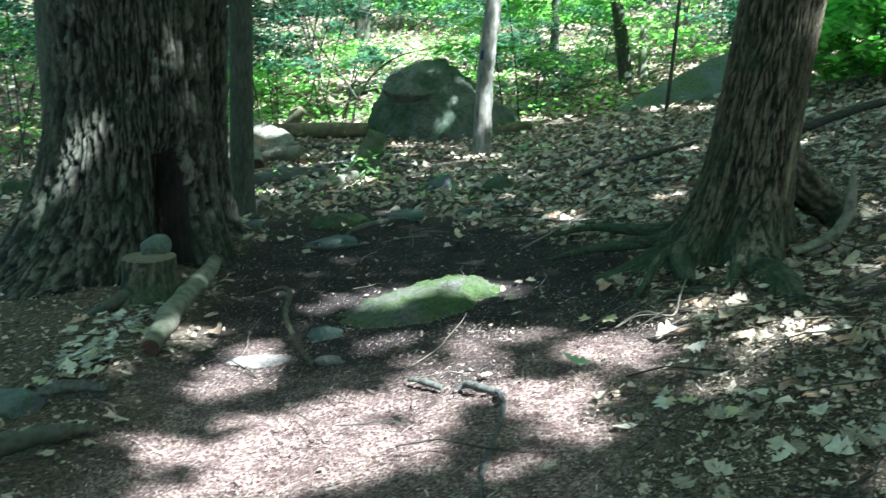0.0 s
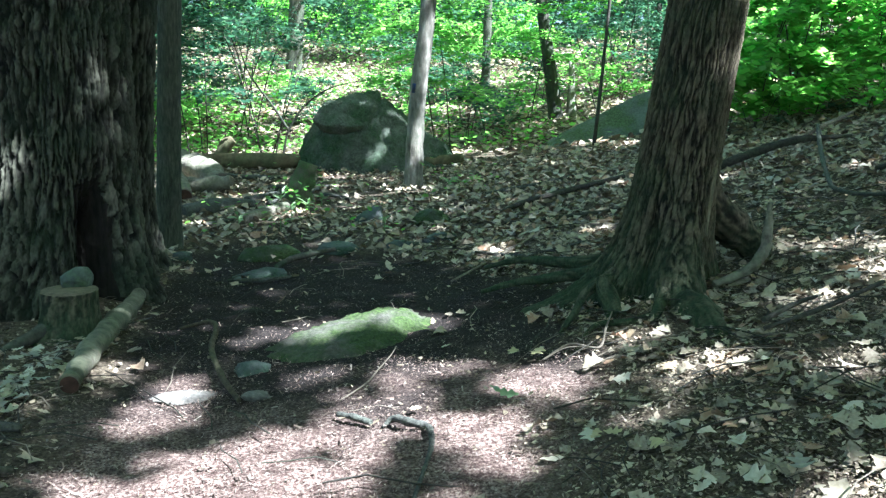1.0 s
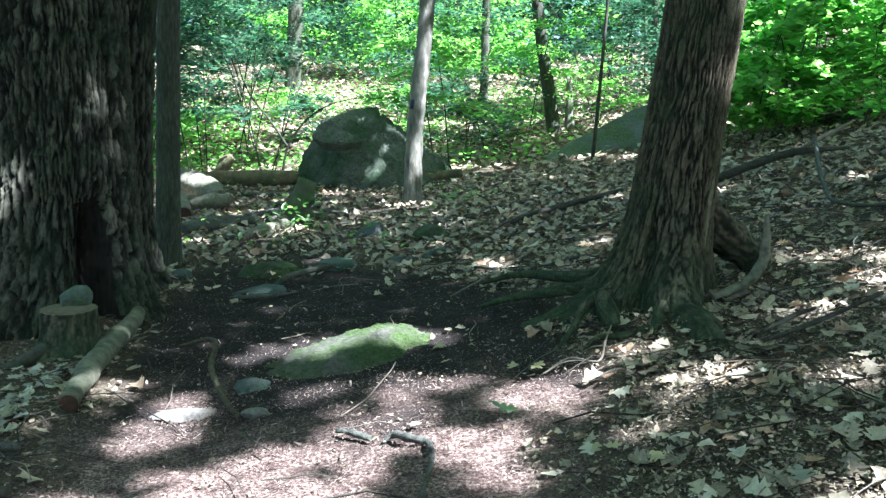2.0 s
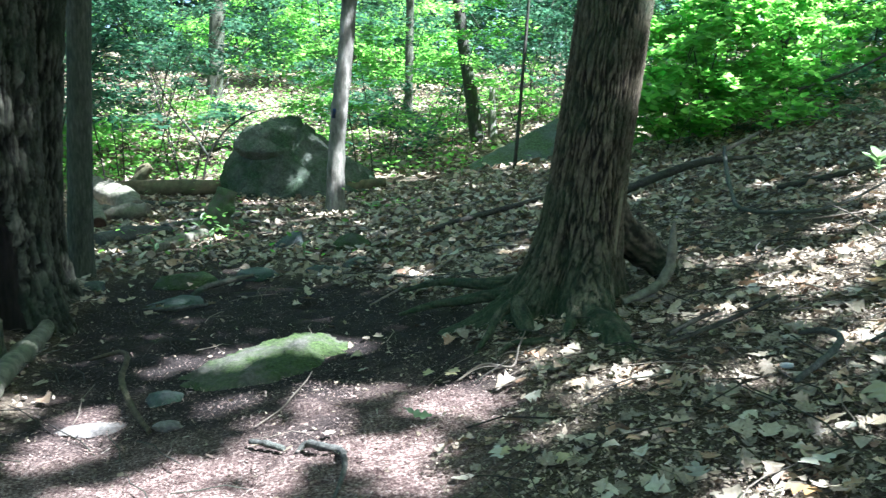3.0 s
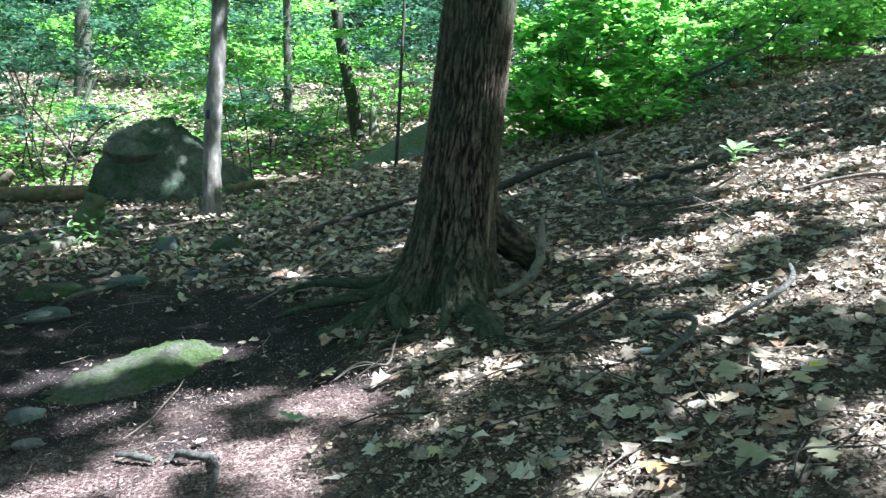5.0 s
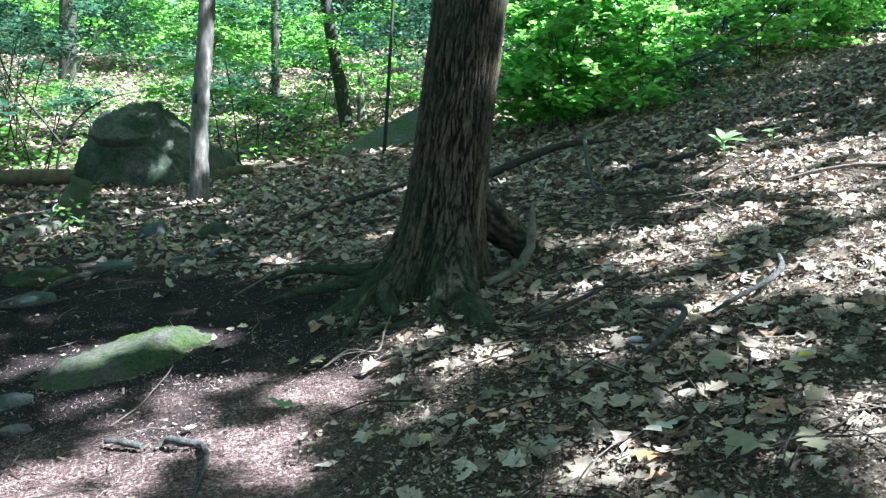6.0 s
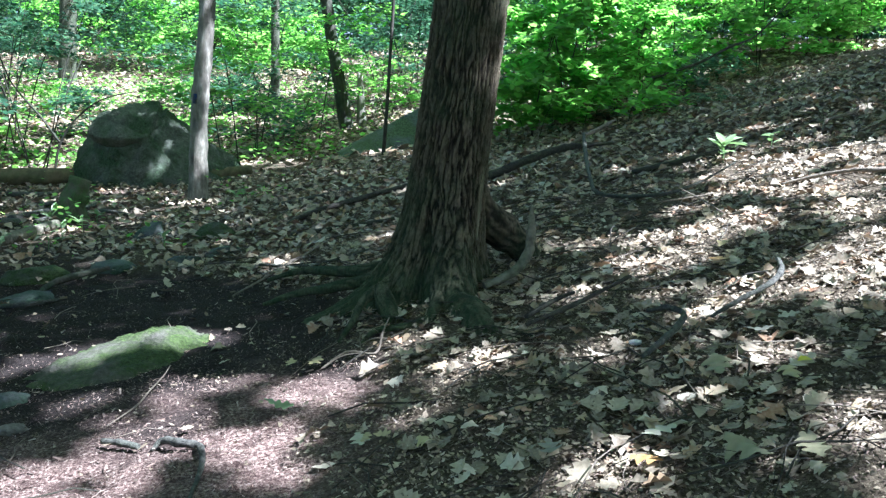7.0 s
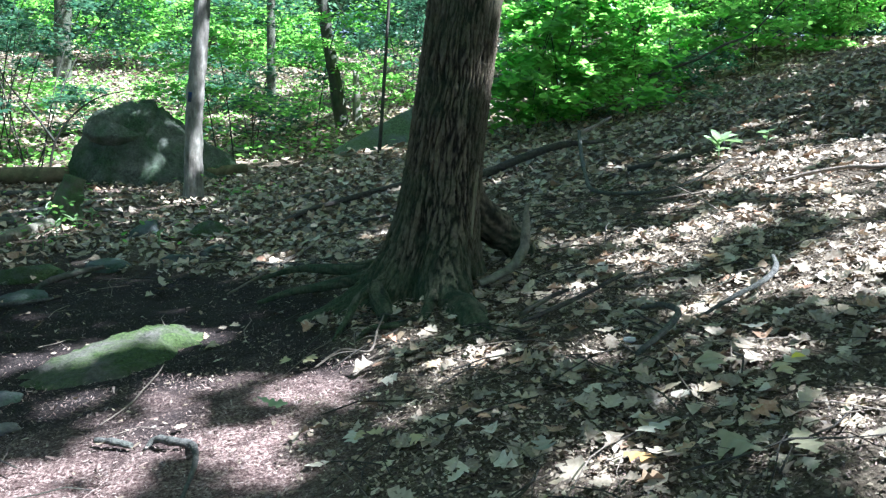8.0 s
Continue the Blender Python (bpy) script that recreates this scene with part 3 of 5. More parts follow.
blazed = plain_tree("blazed_tree", "slender pale-barked tree with a small blue paint blaze",
                    [(0.41, 11.4, -0.05), (0.42, 11.4, 0.2), (0.47, 11.4, 1.3), (0.59, 11.4, 2.5), (0.9, 11.5, 7), (1.0, 11.5, 11)], [0.16, 0.125, 0.108, 0.10, 0.08, 0.04], bark_smooth, 48, "", 0.10)
blaze = tube([(0.408, 11.322, 1.30), (0.416, 11.320, 1.42)], [0.026, 0.026], 8, 2, 0.2, 20, (0.41, 11.4, -0.05))
part("blaze", blaze, blaze_paint, blazed, "small blue painted trail mark")
side_tree = plain_tree("side_tree", "dim grey-brown tree trunk standing behind the old tree",
                       [g(-4.06, 9, -0.1), (-4.05, 9, 0.9), (-4.03, 9, 2.0), (-3.9, 9, 8), (-3.8, 9, 12)], [0.2, 0.15, 0.14, 0.11, 0.05], bark_slim)
far_oak = plain_tree("leaning_tree", "dark trunk leaning over the far end of the slab",
                     [(3.78, 18, 0.2), (3.70, 18, 0.6), (3.5, 18, 1.8), (3.28, 18, 3.1), (2.6, 18, 8), (2.4, 18, 12)], [0.2, 0.155, 0.13, 0.12, 0.1, 0.05], bark_dark)
part("low_stem", tube([(3.95, 18, 0.2), (4.0, 18, 0.9), (3.98, 18.1, 1.9)], [0.13, 0.11, 0.05], 16, 6, 0.1, 6, (3.78, 18, 0.2)), bark_smooth, far_oak)
wand = plain_tree("thin_sapling", "very thin dark straight sapling stem",
                  [g(3.5, 14.05, -0.1), (3.54, 14, 1.13), (3.63, 14, 2.8), (3.8, 14, 6)], [0.035, 0.03, 0.026, 0.01], bark_dark, 10)


# ---- leaves on twigs ----
def maple_template():
    half = [(0.0, 0.0), (0.42, 0.12), (0.30, 0.28), (0.48, 0.55), (0.0, 1.0)]
    right = [(x, y, 0.10 * x - 0.12 * y * y) for x, y in half]
    left = [(-x, y, z) for x, y, z in right[1:-1]]
    v = np.array(right + left)
    return v, [tuple(range(5)), (0, 4, 7, 6, 5)]


MAPLE = maple_template()
SIMPLE = (np.array([(0, 0, 0), (0.30, 0.42, 0.07), (0, 1, -0.08), (-0.30, 0.42, 0.07)]), [(0, 1, 2), (0, 2, 3)])
OVATE = (np.array([(0, 0, 0), (0.2, 0.2, 0.05), (0.27, 0.45, 0.05), (0.15, 0.78, -0.02), (0, 1, -0.12), (-0.15, 0.78, -0.02), (-0.27, 0.45, 0.05), (-0.2, 0.2, 0.05), (0, 0.45, 0.0)]),
         [(0, 1, 2, 8), (8, 2, 3, 4), (0, 8, 6, 7), (8, 4, 5, 6)])


def spray_points(rng, start, way, reach, n, droop, flat=0.05, wide=0.36):
    """Leaf places on a flat spray of twigs that reaches out from start."""
    t = rng.uniform(0.12, 1, n)
    w = rng.normal(0, 0.5, n) * wide * reach * np.sqrt(np.clip(t * (1.15 - t) * 2.2, 0.05, 1))
    c, s = math.cos(way), math.sin(way)
    x = start[0] + c * reach * t - s * w
    y = start[1] + s * reach * t + c * w
    z = start[2] + 0.18 * reach * t - droop * reach * t * t - 0.25 * np.abs(w) + rng.normal(0, flat, n)
    return np.stack([x, y, z], -1)


def leafy(name, label, base, height_m, radius, stems, sprays, z_range, reach, per_spray, size, shape, material, seed,
          category="sapling", group="understory saplings", bark=None, tilt=0.42, droop=0.3, lean=0.25, limb=True, flat=0.05):
    """An understory plant: thin bent stems, limbs, and flat sprays of separate leaves."""
    rng = np.random.default_rng(seed)
    bx, by = base
    o = (bx, by, zat(bx, by))
    ob = empty(name, o, label, category, group)
    tops, pos = [], []
    for s in range(stems):
        a = rng.uniform(0, 2 * np.pi)
        l = lean * height_m * rng.uniform(0.4, 1.2)
        jx, jy = (rng.normal(0, 0.12, 2) if stems > 1 else (0, 0))
        mid = (bx + jx + 0.35 * l * math.cos(a), by + jy + 0.35 * l * math.sin(a), o[2] + height_m * 0.5)
        top = (bx + jx + l * math.cos(a), by + jy + l * math.sin(a), o[2] + height_m)
        part("stem", tube([(bx + jx, by + jy, o[2] - 0.08), mid, top], [radius, radius * 0.75, radius * 0.25], 8, 8, 0.12, 5, o, seed), bark or bark_dark, ob)
        tops.append([(bx + jx, by + jy, o[2]), mid, top])
    for i in range(sprays):
        pts = tops[i % stems]
        f = rng.uniform(*z_range)
        k = f * 2
        p0 = np.array(pts[0]) + (np.array(pts[1]) - np.array(pts[0])) * k if k < 1 else np.array(pts[1]) + (np.array(pts[2]) - np.array(pts[1])) * (k - 1)
        way = rng.uniform(0, 2 * np.pi)
        rr = reach * rng.uniform(0.5, 1.15) * (1.15 - 0.5 * f)
        pos.append(spray_points(rng, p0, way, rr, max(4, int(per_spray * rng.uniform(0.6, 1.4))), droop, flat))
        if limb and i < 14:
            c, s = math.cos(way), math.sin(way)
            q = [p0, p0 + np.array((c * rr * 0.5, s * rr * 0.5, rr * (0.09 - droop * 0.25))), p0 + np.array((c * rr * 0.9, s * rr * 0.9, rr * (0.162 - droop * 0.81)))]
            part("limb", tube([tuple(v) for v in q], [radius * 0.45, radius * 0.3, radius * 0.1], 6, 3, 0, 1, o), bark or bark_dark, ob)
    pos = np.concatenate(pos)
    n = len(pos)
    v, l, s = scatter(*shape, pos - np.array(o), turns(rng, n, tilt), size * rng.uniform(0.55, 1.25, n))
    part("crown", mesh_arrays("crown", v, l, s), material, ob)
    return ob


# bright maple thicket on the hillside
for i, (x, y, hgt, spr, reach) in enumerate(((5.3, 12.2, 2.4, 26, 1.1), (6.0, 12.6, 2.6, 30, 1.3), (6.7, 13.0, 2.3, 28, 1.3), (7.9, 13.6, 2.1, 26, 1.3), (6.4, 14.2, 3.0, 28, 1.4), (9.2, 14.8, 2.2, 26, 1.4),
                                             (8.2, 16.0, 3.0, 28, 1.6), (11.4, 14.6, 2.3, 26, 1.5), (13.4, 15.6, 2.4, 28, 1.6), (15.6, 16.8, 2.6, 28, 1.7), (10.2, 16.8, 2.8, 28, 1.6), (12.2, 18.2, 2.8, 28, 1.7))):
    leafy("maple_shrub", "bright green maple shrub with broad sunlit leaves on the slope", (x, y), hgt, 0.013, 2, int(spr * 0.8), (0.06 + 0.12 * (i % 2), 1.0), reach, 125, 0.118, MAPLE, maple_leaf, 100 + i,
          "shrub", "maple thicket on the slope", lean=0.3, droop=0.20, tilt=0.4)
for i, (x, y, hgt) in enumerate(((5.5, 11.7, 0.75), (6.1, 12.0, 0.9), (6.9, 11.9, 0.7), (6.4, 11.4, 0.5), (7.4, 12.6, 0.8), (5.0, 11.9, 0.6))):
    leafy("maple_seedling", "low maple seedling with a few broad leaves in shade", (x, y), hgt, 0.006, 2, 7, (0.4, 1.0), 0.8, 26, 0.125, MAPLE, maple_leaf, 170 + i,
          "seedling", "maple seedlings below the thicket", lean=0.7, droop=0.25, tilt=0.35)
for i, (x, y, hgt) in enumerate(((8.6, 13.2, 0.6), (9.3, 13.8, 0.7), (8.9, 14.4, 0.9), (10.0, 14.2, 0.7), (9.8, 15.2, 0.9))):
    leafy("shade_shrub", "low blue-green shrub on the shaded slope", (x, y), hgt, 0.006, 2, 10, (0.3, 1.0), 0.9, 40, 0.085, MAPLE, deep_leaf, 185 + i,
          "shrub", "low shrubs on the shaded slope", lean=0.7, droop=0.25, tilt=0.35)
part("limb", tube([(6.91, 13, 1.52), (8.0, 13.05, 1.85), (8.81, 13, 2.13), (9.36, 13, 2.40), (9.9, 13, 2.62), (10.55, 13, 3.25)], [0.03, 0.028, 0.025, 0.022, 0.018, 0.012], 8, 5, 0.3, 5, (12.2, 18.2, zat(12.2, 18.2))), bark_dark, bpy.data.objects["maple_shrub.011"], "crooked dark bare limb")
for i, (x, y, hgt) in enumerate(((14.5, 18.0, 2.6), (16.5, 19.6, 2.6), (18.5, 19.0, 2.8), (13.0, 21.5, 3.6), (16.0, 23.5, 3.6), (20.5, 22.0, 3.4), (9.5, 20.5, 3.6), (11.0, 24.0, 4.0))):
    leafy("maple_shrub", "light green maple shrub near the top of the slope", (x, y), hgt, 0.02, 2, 30, (0.25, 1.0), 1.9, 85, 0.145, MAPLE, maple_leaf, 140 + i,
          "shrub", "maple thicket on the slope", lean=0.35, droop=0.2, tilt=0.5)

rw = np.random.default_rng(5)
# understory round the boulder and beyond
for i, (x, y, hgt, stems, spr) in enumerate(((-1.95, 15.2, 3.6, 4, 15), (-2.5, 17.2, 3.2, 4, 13), (1.05, 13.9, 2.9, 2, 14), (-3.0, 14.6, 2.6, 3, 12), (1.9, 17.2, 3.8, 2, 10), (2.9, 17.0, 3.8, 1, 12),
                                             (0.6, 19.8, 4.2, 1, 12), (-4.6, 17.8, 4.2, 2, 12), (-4.2, 16.0, 3.4, 4, 20), (-5.6, 14.4, 3.2, 3, 18), (-7.6, 15.5, 3.6, 3, 20), (-5.3, 10.4, 3.0, 3, 20), (-6.6, 12.0, 3.4, 3, 22), (-7.8, 13.2, 3.4, 3, 22), (4.6, 18.4, 3.8, 2, 22), (5.6, 20.0, 4.2, 2, 24), (-3.4, 20.0, 4.0, 3, 22))):
    # most saplings take the darker leaf so the background reads as shaded
    leafy("sapling", "slender understory sapling with layered green leaves", (x, y), hgt, 0.012, stems, spr + 4, (0.30 + 0.14 * (i % 2), 1.0), 1.5, 105, 0.088, MAPLE, maple_leaf if i in (2, 5, 9, 12) else deep_leaf, 200 + i, lean=0.5, droop=0.24, tilt=0.3)
for i, (x, y) in enumerate(((1.6, 16.2), (2.6, 18.6), (3.6, 20.2), (5.2, 17.6), (1.4, 20.5), (4.6, 22.5), (6.5, 21.0), (-3.6, 18.2), (-4.6, 19.4), (-5.8, 17.0), (-6.6, 20.5), (2.6, 24.5), (-3.6, 23.5), (6.8, 25.0), (1.7, 18.4), (0.4, 18.2), (-0.2, 22.5), (-7.5, 18.2), (-5.4, 15.2), (-4.6, 17.2), (-1.4, 18.4), (-2.2, 20.8), (1.6, 23.0))):
    leafy("low_bush", "low spreading green bush on the woodland floor", (x, y), (rw.uniform(1.0, 1.8) if i < 17 else rw.uniform(0.7, 1.2)), 0.009, 2, 11, (0.15, 1.0), 1.3, 75, 0.09, MAPLE, (deep_leaf, maple_leaf)[i % 2], 700 + i,
          "bush", "low bushes in the woods", lean=0.6, droop=0.2, tilt=0.3)
arch = empty("bent_sapling", g(-1.62, 14.5), "bare thin sapling bent in an arch over the boulder", "sapling")
part("stem", tube([g(-1.62, 14.5, -0.05), (-1.52, 14.45, 0.55), (-1.25, 14.35, 0.98), (-0.85, 14.25, 1.28), (-0.35, 14.2, 1.42)], [0.02, 0.018, 0.015, 0.012, 0.006], 10, 8, 0.3, 9, g(-1.62, 14.5)), bark_dark, arch)
part("limb", tube([(-1.5, 14.45, 0.6), (-1.75, 14.4, 1.0), (-2.1, 14.3, 1.5), (-2.3, 14.3, 2.1)], [0.02, 0.016, 0.012, 0.006], 8, 6, 0.15, 6, g(-1.62, 14.5)), bark_dark, arch)
for i in range(66):
    d = rw.uniform(20, 48)
    a = radians(rw.uniform(-34, 46))
    x, y = d * math.sin(a), d * math.cos(a)
    hgt = rw.uniform(3.5, 7.0)
    if -8 < math.degrees(a) < 9 and d < 27:
        continue
    leafy("sapling", "distant green understory sapling among the woods", (x, y), hgt, 0.02, 1, 32, (0.12, 1.0), 2.4, 58, 0.172, SIMPLE, (deep_leaf, deep_leaf, deep_leaf, maple_leaf)[i % 4], 300 + i,
          "sapling", "distant understory", lean=0.18, droop=0.25, limb=False, flat=0.12)
for i in range(22):
    d = rw.uniform(21, 52)
    a = radians(rw.uniform(-36, 46))
    x, y = d * math.sin(a), d * math.cos(a)
    r = rw.uniform(0.09, 0.24)
    lx, ly = rw.normal(0, 0.5, 2)
    plain_tree("forest_tree", "grey-brown forest tree trunk standing in the woods", [g(x, y, -0.2), g(x, y, 0.4), (x + lx * 0.4, y + ly * 0.4, zat(x, y) + 5), (x + lx, y + ly, zat(x, y) + 14)],
               [r * 1.35, r, r * 0.85, r * 0.4], (bark_dark, bark_slim, bark_dark)[i % 3], 14, "distant forest trees")
for i in range(16):
    a = radians(-9 + 19 * (i + 0.5) / 16)
    d = rw.uniform(29, 40)
    leafy("sapling", "low green bush in the distant woods", (d * math.sin(a), d * math.cos(a)), rw.uniform(1.4, 2.6), 0.015, 2, 22, (0.1, 1.0), 1.5, 60, 0.2, SIMPLE, (deep_leaf, maple_leaf)[i % 2], 600 + i,
          "shrub", "distant understory", lean=0.3, droop=0.25, limb=False, flat=0.1)
# dense leafage at the edge of sight
for i in range(26):
    a = radians(-38 + 84 * (i + 0.5) / 26 + rw.uniform(-1, 1))
    d = rw.uniform(50, 66)
    x, y = d * math.sin(a), d * math.cos(a)
    leafy("forest_tree", "distant leafy forest tree closing the view", (x, y), rw.uniform(11, 14), 0.14, 1, 60, (0.0, 0.8), 4.6, 52, 0.66, SIMPLE, deep_leaf, 400 + i,
          "tree", "distant forest trees", lean=0.05, droop=0.2, limb=False, flat=0.35)

for i, (x, y) in enumerate(((19.5, 19.0), (22.0, 21.0), (24.5, 22.0), (27.0, 25.0), (30.0, 27.0))):
    leafy("forest_tree", "distant leafy forest tree closing the view", (x, y), 8.0, 0.12, 1, 50, (0.0, 0.9), 3.2, 60, 0.34, SIMPLE, deep_leaf, 450 + i,
          "tree", "distant forest trees", lean=0.05, droop=0.2, limb=False, flat=0.3)

# trees all round, behind the path as well, unseen and added to cut sky light
for i in range(22):
    a = radians(62 + 246 * (i + 0.5) / 22)
    d = rw.uniform(15, 30)
    x, y = d * math.sin(a), d * math.cos(a)
    leafy("forest_tree", "unseen leafy forest tree added round the path to cut sky light", (x, y), rw.uniform(9, 12), 0.14, 1, 40, (0.06, 0.9), 3.6, 40, 0.55, SIMPLE, deep_leaf, 500 + i,
          "tree", "surrounding forest trees", lean=0.05, droop=0.2, limb=False, flat=0.3)

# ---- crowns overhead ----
# holes cut in the unseen leaves to place sun patches: ground spot, half length, half width
SUN_HOLES_PATH = [(-0.46, 3.00, 0.34, 0.18), (-0.64, 2.84, 0.30, 0.10), (-0.97, 3.13, 0.16, 0.10), (-0.97, 4.05, 0.13, 0.07), (-1.02, 3.71, 0.05, 0.04), (-1.36, 4.32, 0.03, 0.03), (-0.64, 4.88, 0.13, 0.06), (-0.36, 4.95, 0.36, 0.135),
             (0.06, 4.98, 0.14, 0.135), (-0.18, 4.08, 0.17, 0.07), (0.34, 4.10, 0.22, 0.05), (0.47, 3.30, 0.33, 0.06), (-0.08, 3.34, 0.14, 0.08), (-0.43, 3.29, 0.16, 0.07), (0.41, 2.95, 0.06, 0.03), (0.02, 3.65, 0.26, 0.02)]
SUN_HOLES_BANK = [(0.74, 3.72, 0.22, 0.17), (0.62, 3.20, 0.12, 0.08), (1.22, 3.42, 0.17, 0.09), (1.17, 4.00, 0.05, 0.03), (0.90, 3.05, 0.02, 0.0), (1.31, 2.29, 0.07, 0.07), (1.84, 1.82, 0.17, 0.13), (2.16, 2.08, 0.17, 0.10),
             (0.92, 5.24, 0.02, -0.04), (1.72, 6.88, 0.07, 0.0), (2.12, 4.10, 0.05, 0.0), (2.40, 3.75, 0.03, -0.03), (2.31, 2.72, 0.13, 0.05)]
SUN_HOLES_SLOPE = [(3.33, 4.68, 0.42, 0.20), (3.06, 3.35, 0.42, 0.28), (5.05, 6.04, 0.62, 0.36), (3.75, 3.60, 0.25, 0.22), (2.68, 4.33, 0.22, 0.08), (2.73, 5.14, 0.10, 0.02), (4.60, 5.00, 0.34, 0.24), (4.28, 5.64, 0.30, 0.06),
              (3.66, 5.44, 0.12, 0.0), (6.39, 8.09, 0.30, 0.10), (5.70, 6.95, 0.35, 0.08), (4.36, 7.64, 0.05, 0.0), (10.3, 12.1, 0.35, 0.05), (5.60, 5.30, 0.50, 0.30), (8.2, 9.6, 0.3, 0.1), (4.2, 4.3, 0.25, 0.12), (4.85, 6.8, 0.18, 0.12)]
SUN_HOLES_FAR = [(2.06, 15.0, 0.25, 0.25), (0.04, 11.5, 0.10, 0.08), (-0.45, 12.8, 0.40, 0.04), (-0.30, 10.7, 0.25, 0.02), (-1.0, 9.3, 0.10, 0.04), (-1.9, 8.6, 0.06, 0.02), (-1.6, 10.5, 0.15, 0.05), (-2.5, 14.3, 0.7, 0.4), (-2.1, 15.7, 0.9, 0.5),
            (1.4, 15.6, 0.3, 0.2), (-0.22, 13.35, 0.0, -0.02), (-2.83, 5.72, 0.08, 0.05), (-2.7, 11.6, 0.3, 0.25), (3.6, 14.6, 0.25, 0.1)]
SUN_HOLES = [(0.45, (x, y, a + 0.04, b + 0.03)) for x, y, a, b in SUN_HOLES_PATH] + [(0.25, gap) for gap in SUN_HOLES_BANK] + [(-0.15, (x, y, a + 0.05, b + 0.04)) for x, y, a, b in SUN_HOLES_SLOPE] + [(0.1, gap) for gap in SUN_HOLES_FAR] + [(-0.51, (-0.50, 11.97, 0.75, -0.02)), (-0.5, (0.75, 5.55, 0.34, 0.0))]
CANOPY_TREES = [(oak, (2.4, 5.0), 13), (old_tree, (-2.1, 6.1), 15), (slim, (-1.4, 7.5), 12), (blazed, (1.0, 11.5), 11), (side_tree, (-3.8, 9), 12), (far_oak, (2.4, 18), 12)]
# unseen trees added out of view to carry the shading leaves
for x, y in ((7.5, -3.5), (1.5, -7.0), (15.0, -3.5), (-7.0, -2.0), (15.5, 9.5), (-11.0, 8.5), (20.0, -6.0), (26.0, 16.0), (9.0, -12.0), (-4, -12)):
    z0 = zat(x, y)
    t = plain_tree("forest_tree", "unseen tall leafy forest tree added to shade the path", [(x, y, z0 - 0.2), (x, y, z0 + 0.5), (x + 0.2, y, z0 + 6), (x + 0.4, y + 0.2, z0 + 13)], [0.36, 0.26, 0.2, 0.08], bark_oak, 18, "shading forest trees")
    CANOPY_TREES.append((t, (x, y), z0 + 13))


def build_canopy():
    rng = np.random.default_rng(77)
    gx0, gx1, gy0, gy1 = -14.0, 24.0, -4.0, 46.0
    n = 95000
    x, y = rng.uniform(gx0, gx1, n), rng.uniform(gy0, gy1, n)
    near = (x > -4.5) & (x < 8.5) & (y > 0.5) & (y < 15)
    x2, y2 = rng.uniform(-4.5, 14.0, 75000), rng.uniform(0.5, 17.5, 75000)
    keep_far = rng.random(n) < np.where(near, 0.9, 0.62)
    x, y = np.concatenate([x[keep_far], x2]), np.concatenate([y[keep_far], y2])
    # more unseen leaves put in to shade the woods at the left
    x, y = np.concatenate([x, rng.uniform(-13, -4.4, 22000)]), np.concatenate([y, rng.uniform(5, 22, 22000)])
    for x0, x1, y0, y1, m in ((-9.0, 15.0, -3.0, 0.6, 13000), (-8.0, -4.4, -1.0, 7.0, 5000), (-5.0, 9.0, -6.0, -3.0, 4000)):
        x, y = np.concatenate([x, rng.uniform(x0, x1, m)]), np.concatenate([y, rng.uniform(y0, y1, m)])
    n = len(x)
    rough = vnoise(x * 0.9, y * 0.9, 31) + 0.6 * vnoise(x * 2.3, y * 2.3, 32)
    near = ((x > np.where(y > 6.5, -9, -4.5)) & (x < 14) & (y > 0.5) & (y < np.interp(x, [8.5, 11, 14], [14, 16, 17.5]))) | ((x > 0.5) & (x < 5.8) & (y < 17))
    keep = np.where(near, rough < 1.1, np.where((y > 15) & (x > -2.2) & (x < 9), rough < np.where(y > 24, 0.75, 0.5), np.where((x < -2.2) & (y > 15), rough < np.where(x < -5.2, 0.95, 0.8), rough < 0.34)))
    thicket = (x > np.where(y < 13.9, 3.3, np.where(y < 16, 4.8, 6.2))) & (x < 16) & (y > np.interp(x, [3, 5, 8, 12, 16], [11.6, 12.6, 14.2, 16.6, 18.4])) & (y < 21)
    keep &= ~(thicket & (rough > -0.25))
    fine = 0.8 * vnoise(x * 2.4, y * 2.4, 35) + 0.7 * vnoise(x * 5.5, y * 5.5, 36)
    for cx, cy, a, b, least in ((4.4, 5.2, 2.0, 1.6, 0.9), (2.2, 2.8, 1.7, 1.5, 0.8), (0.15, 3.6, 1.0, 0.7, 0.85), (-2.6, 3.9, 0.9, 0.9, 1.0), (1.6, 8.5, 2.2, 1.8, 1.0), (7.0, 9.0, 3.0, 2.2, 0.9), (10.5, 13.0, 3.0, 2.5, 0.8), (-0.3, 12.4, 1.2, 0.5, 0.4), (-0.8, 10.2, 1.2, 1.6, 0.6), (-2.9, 15.7, 2.6, 2.0, 0.1), (-0.3, 20.5, 2.2, 4.4, -0.8), (-0.5, 23.0, 7.0, 6.5, 0.97), (0.0, 35.0, 14.0, 7.0, 0.9), (5.5, 22, 3.0, 2.5, 0.4)):
        keep &= ~((((x - cx) / a) ** 2 + ((y - cy) / b) ** 2 < 1) & (fine > least))
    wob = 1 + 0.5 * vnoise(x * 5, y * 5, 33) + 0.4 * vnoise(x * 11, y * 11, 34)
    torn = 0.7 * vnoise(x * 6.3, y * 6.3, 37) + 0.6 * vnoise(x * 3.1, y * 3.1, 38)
    for turn, (cx, cy, a, b) in SUN_HOLES:
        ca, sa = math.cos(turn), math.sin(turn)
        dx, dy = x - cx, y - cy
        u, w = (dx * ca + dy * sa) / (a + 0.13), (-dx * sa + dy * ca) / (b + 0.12)
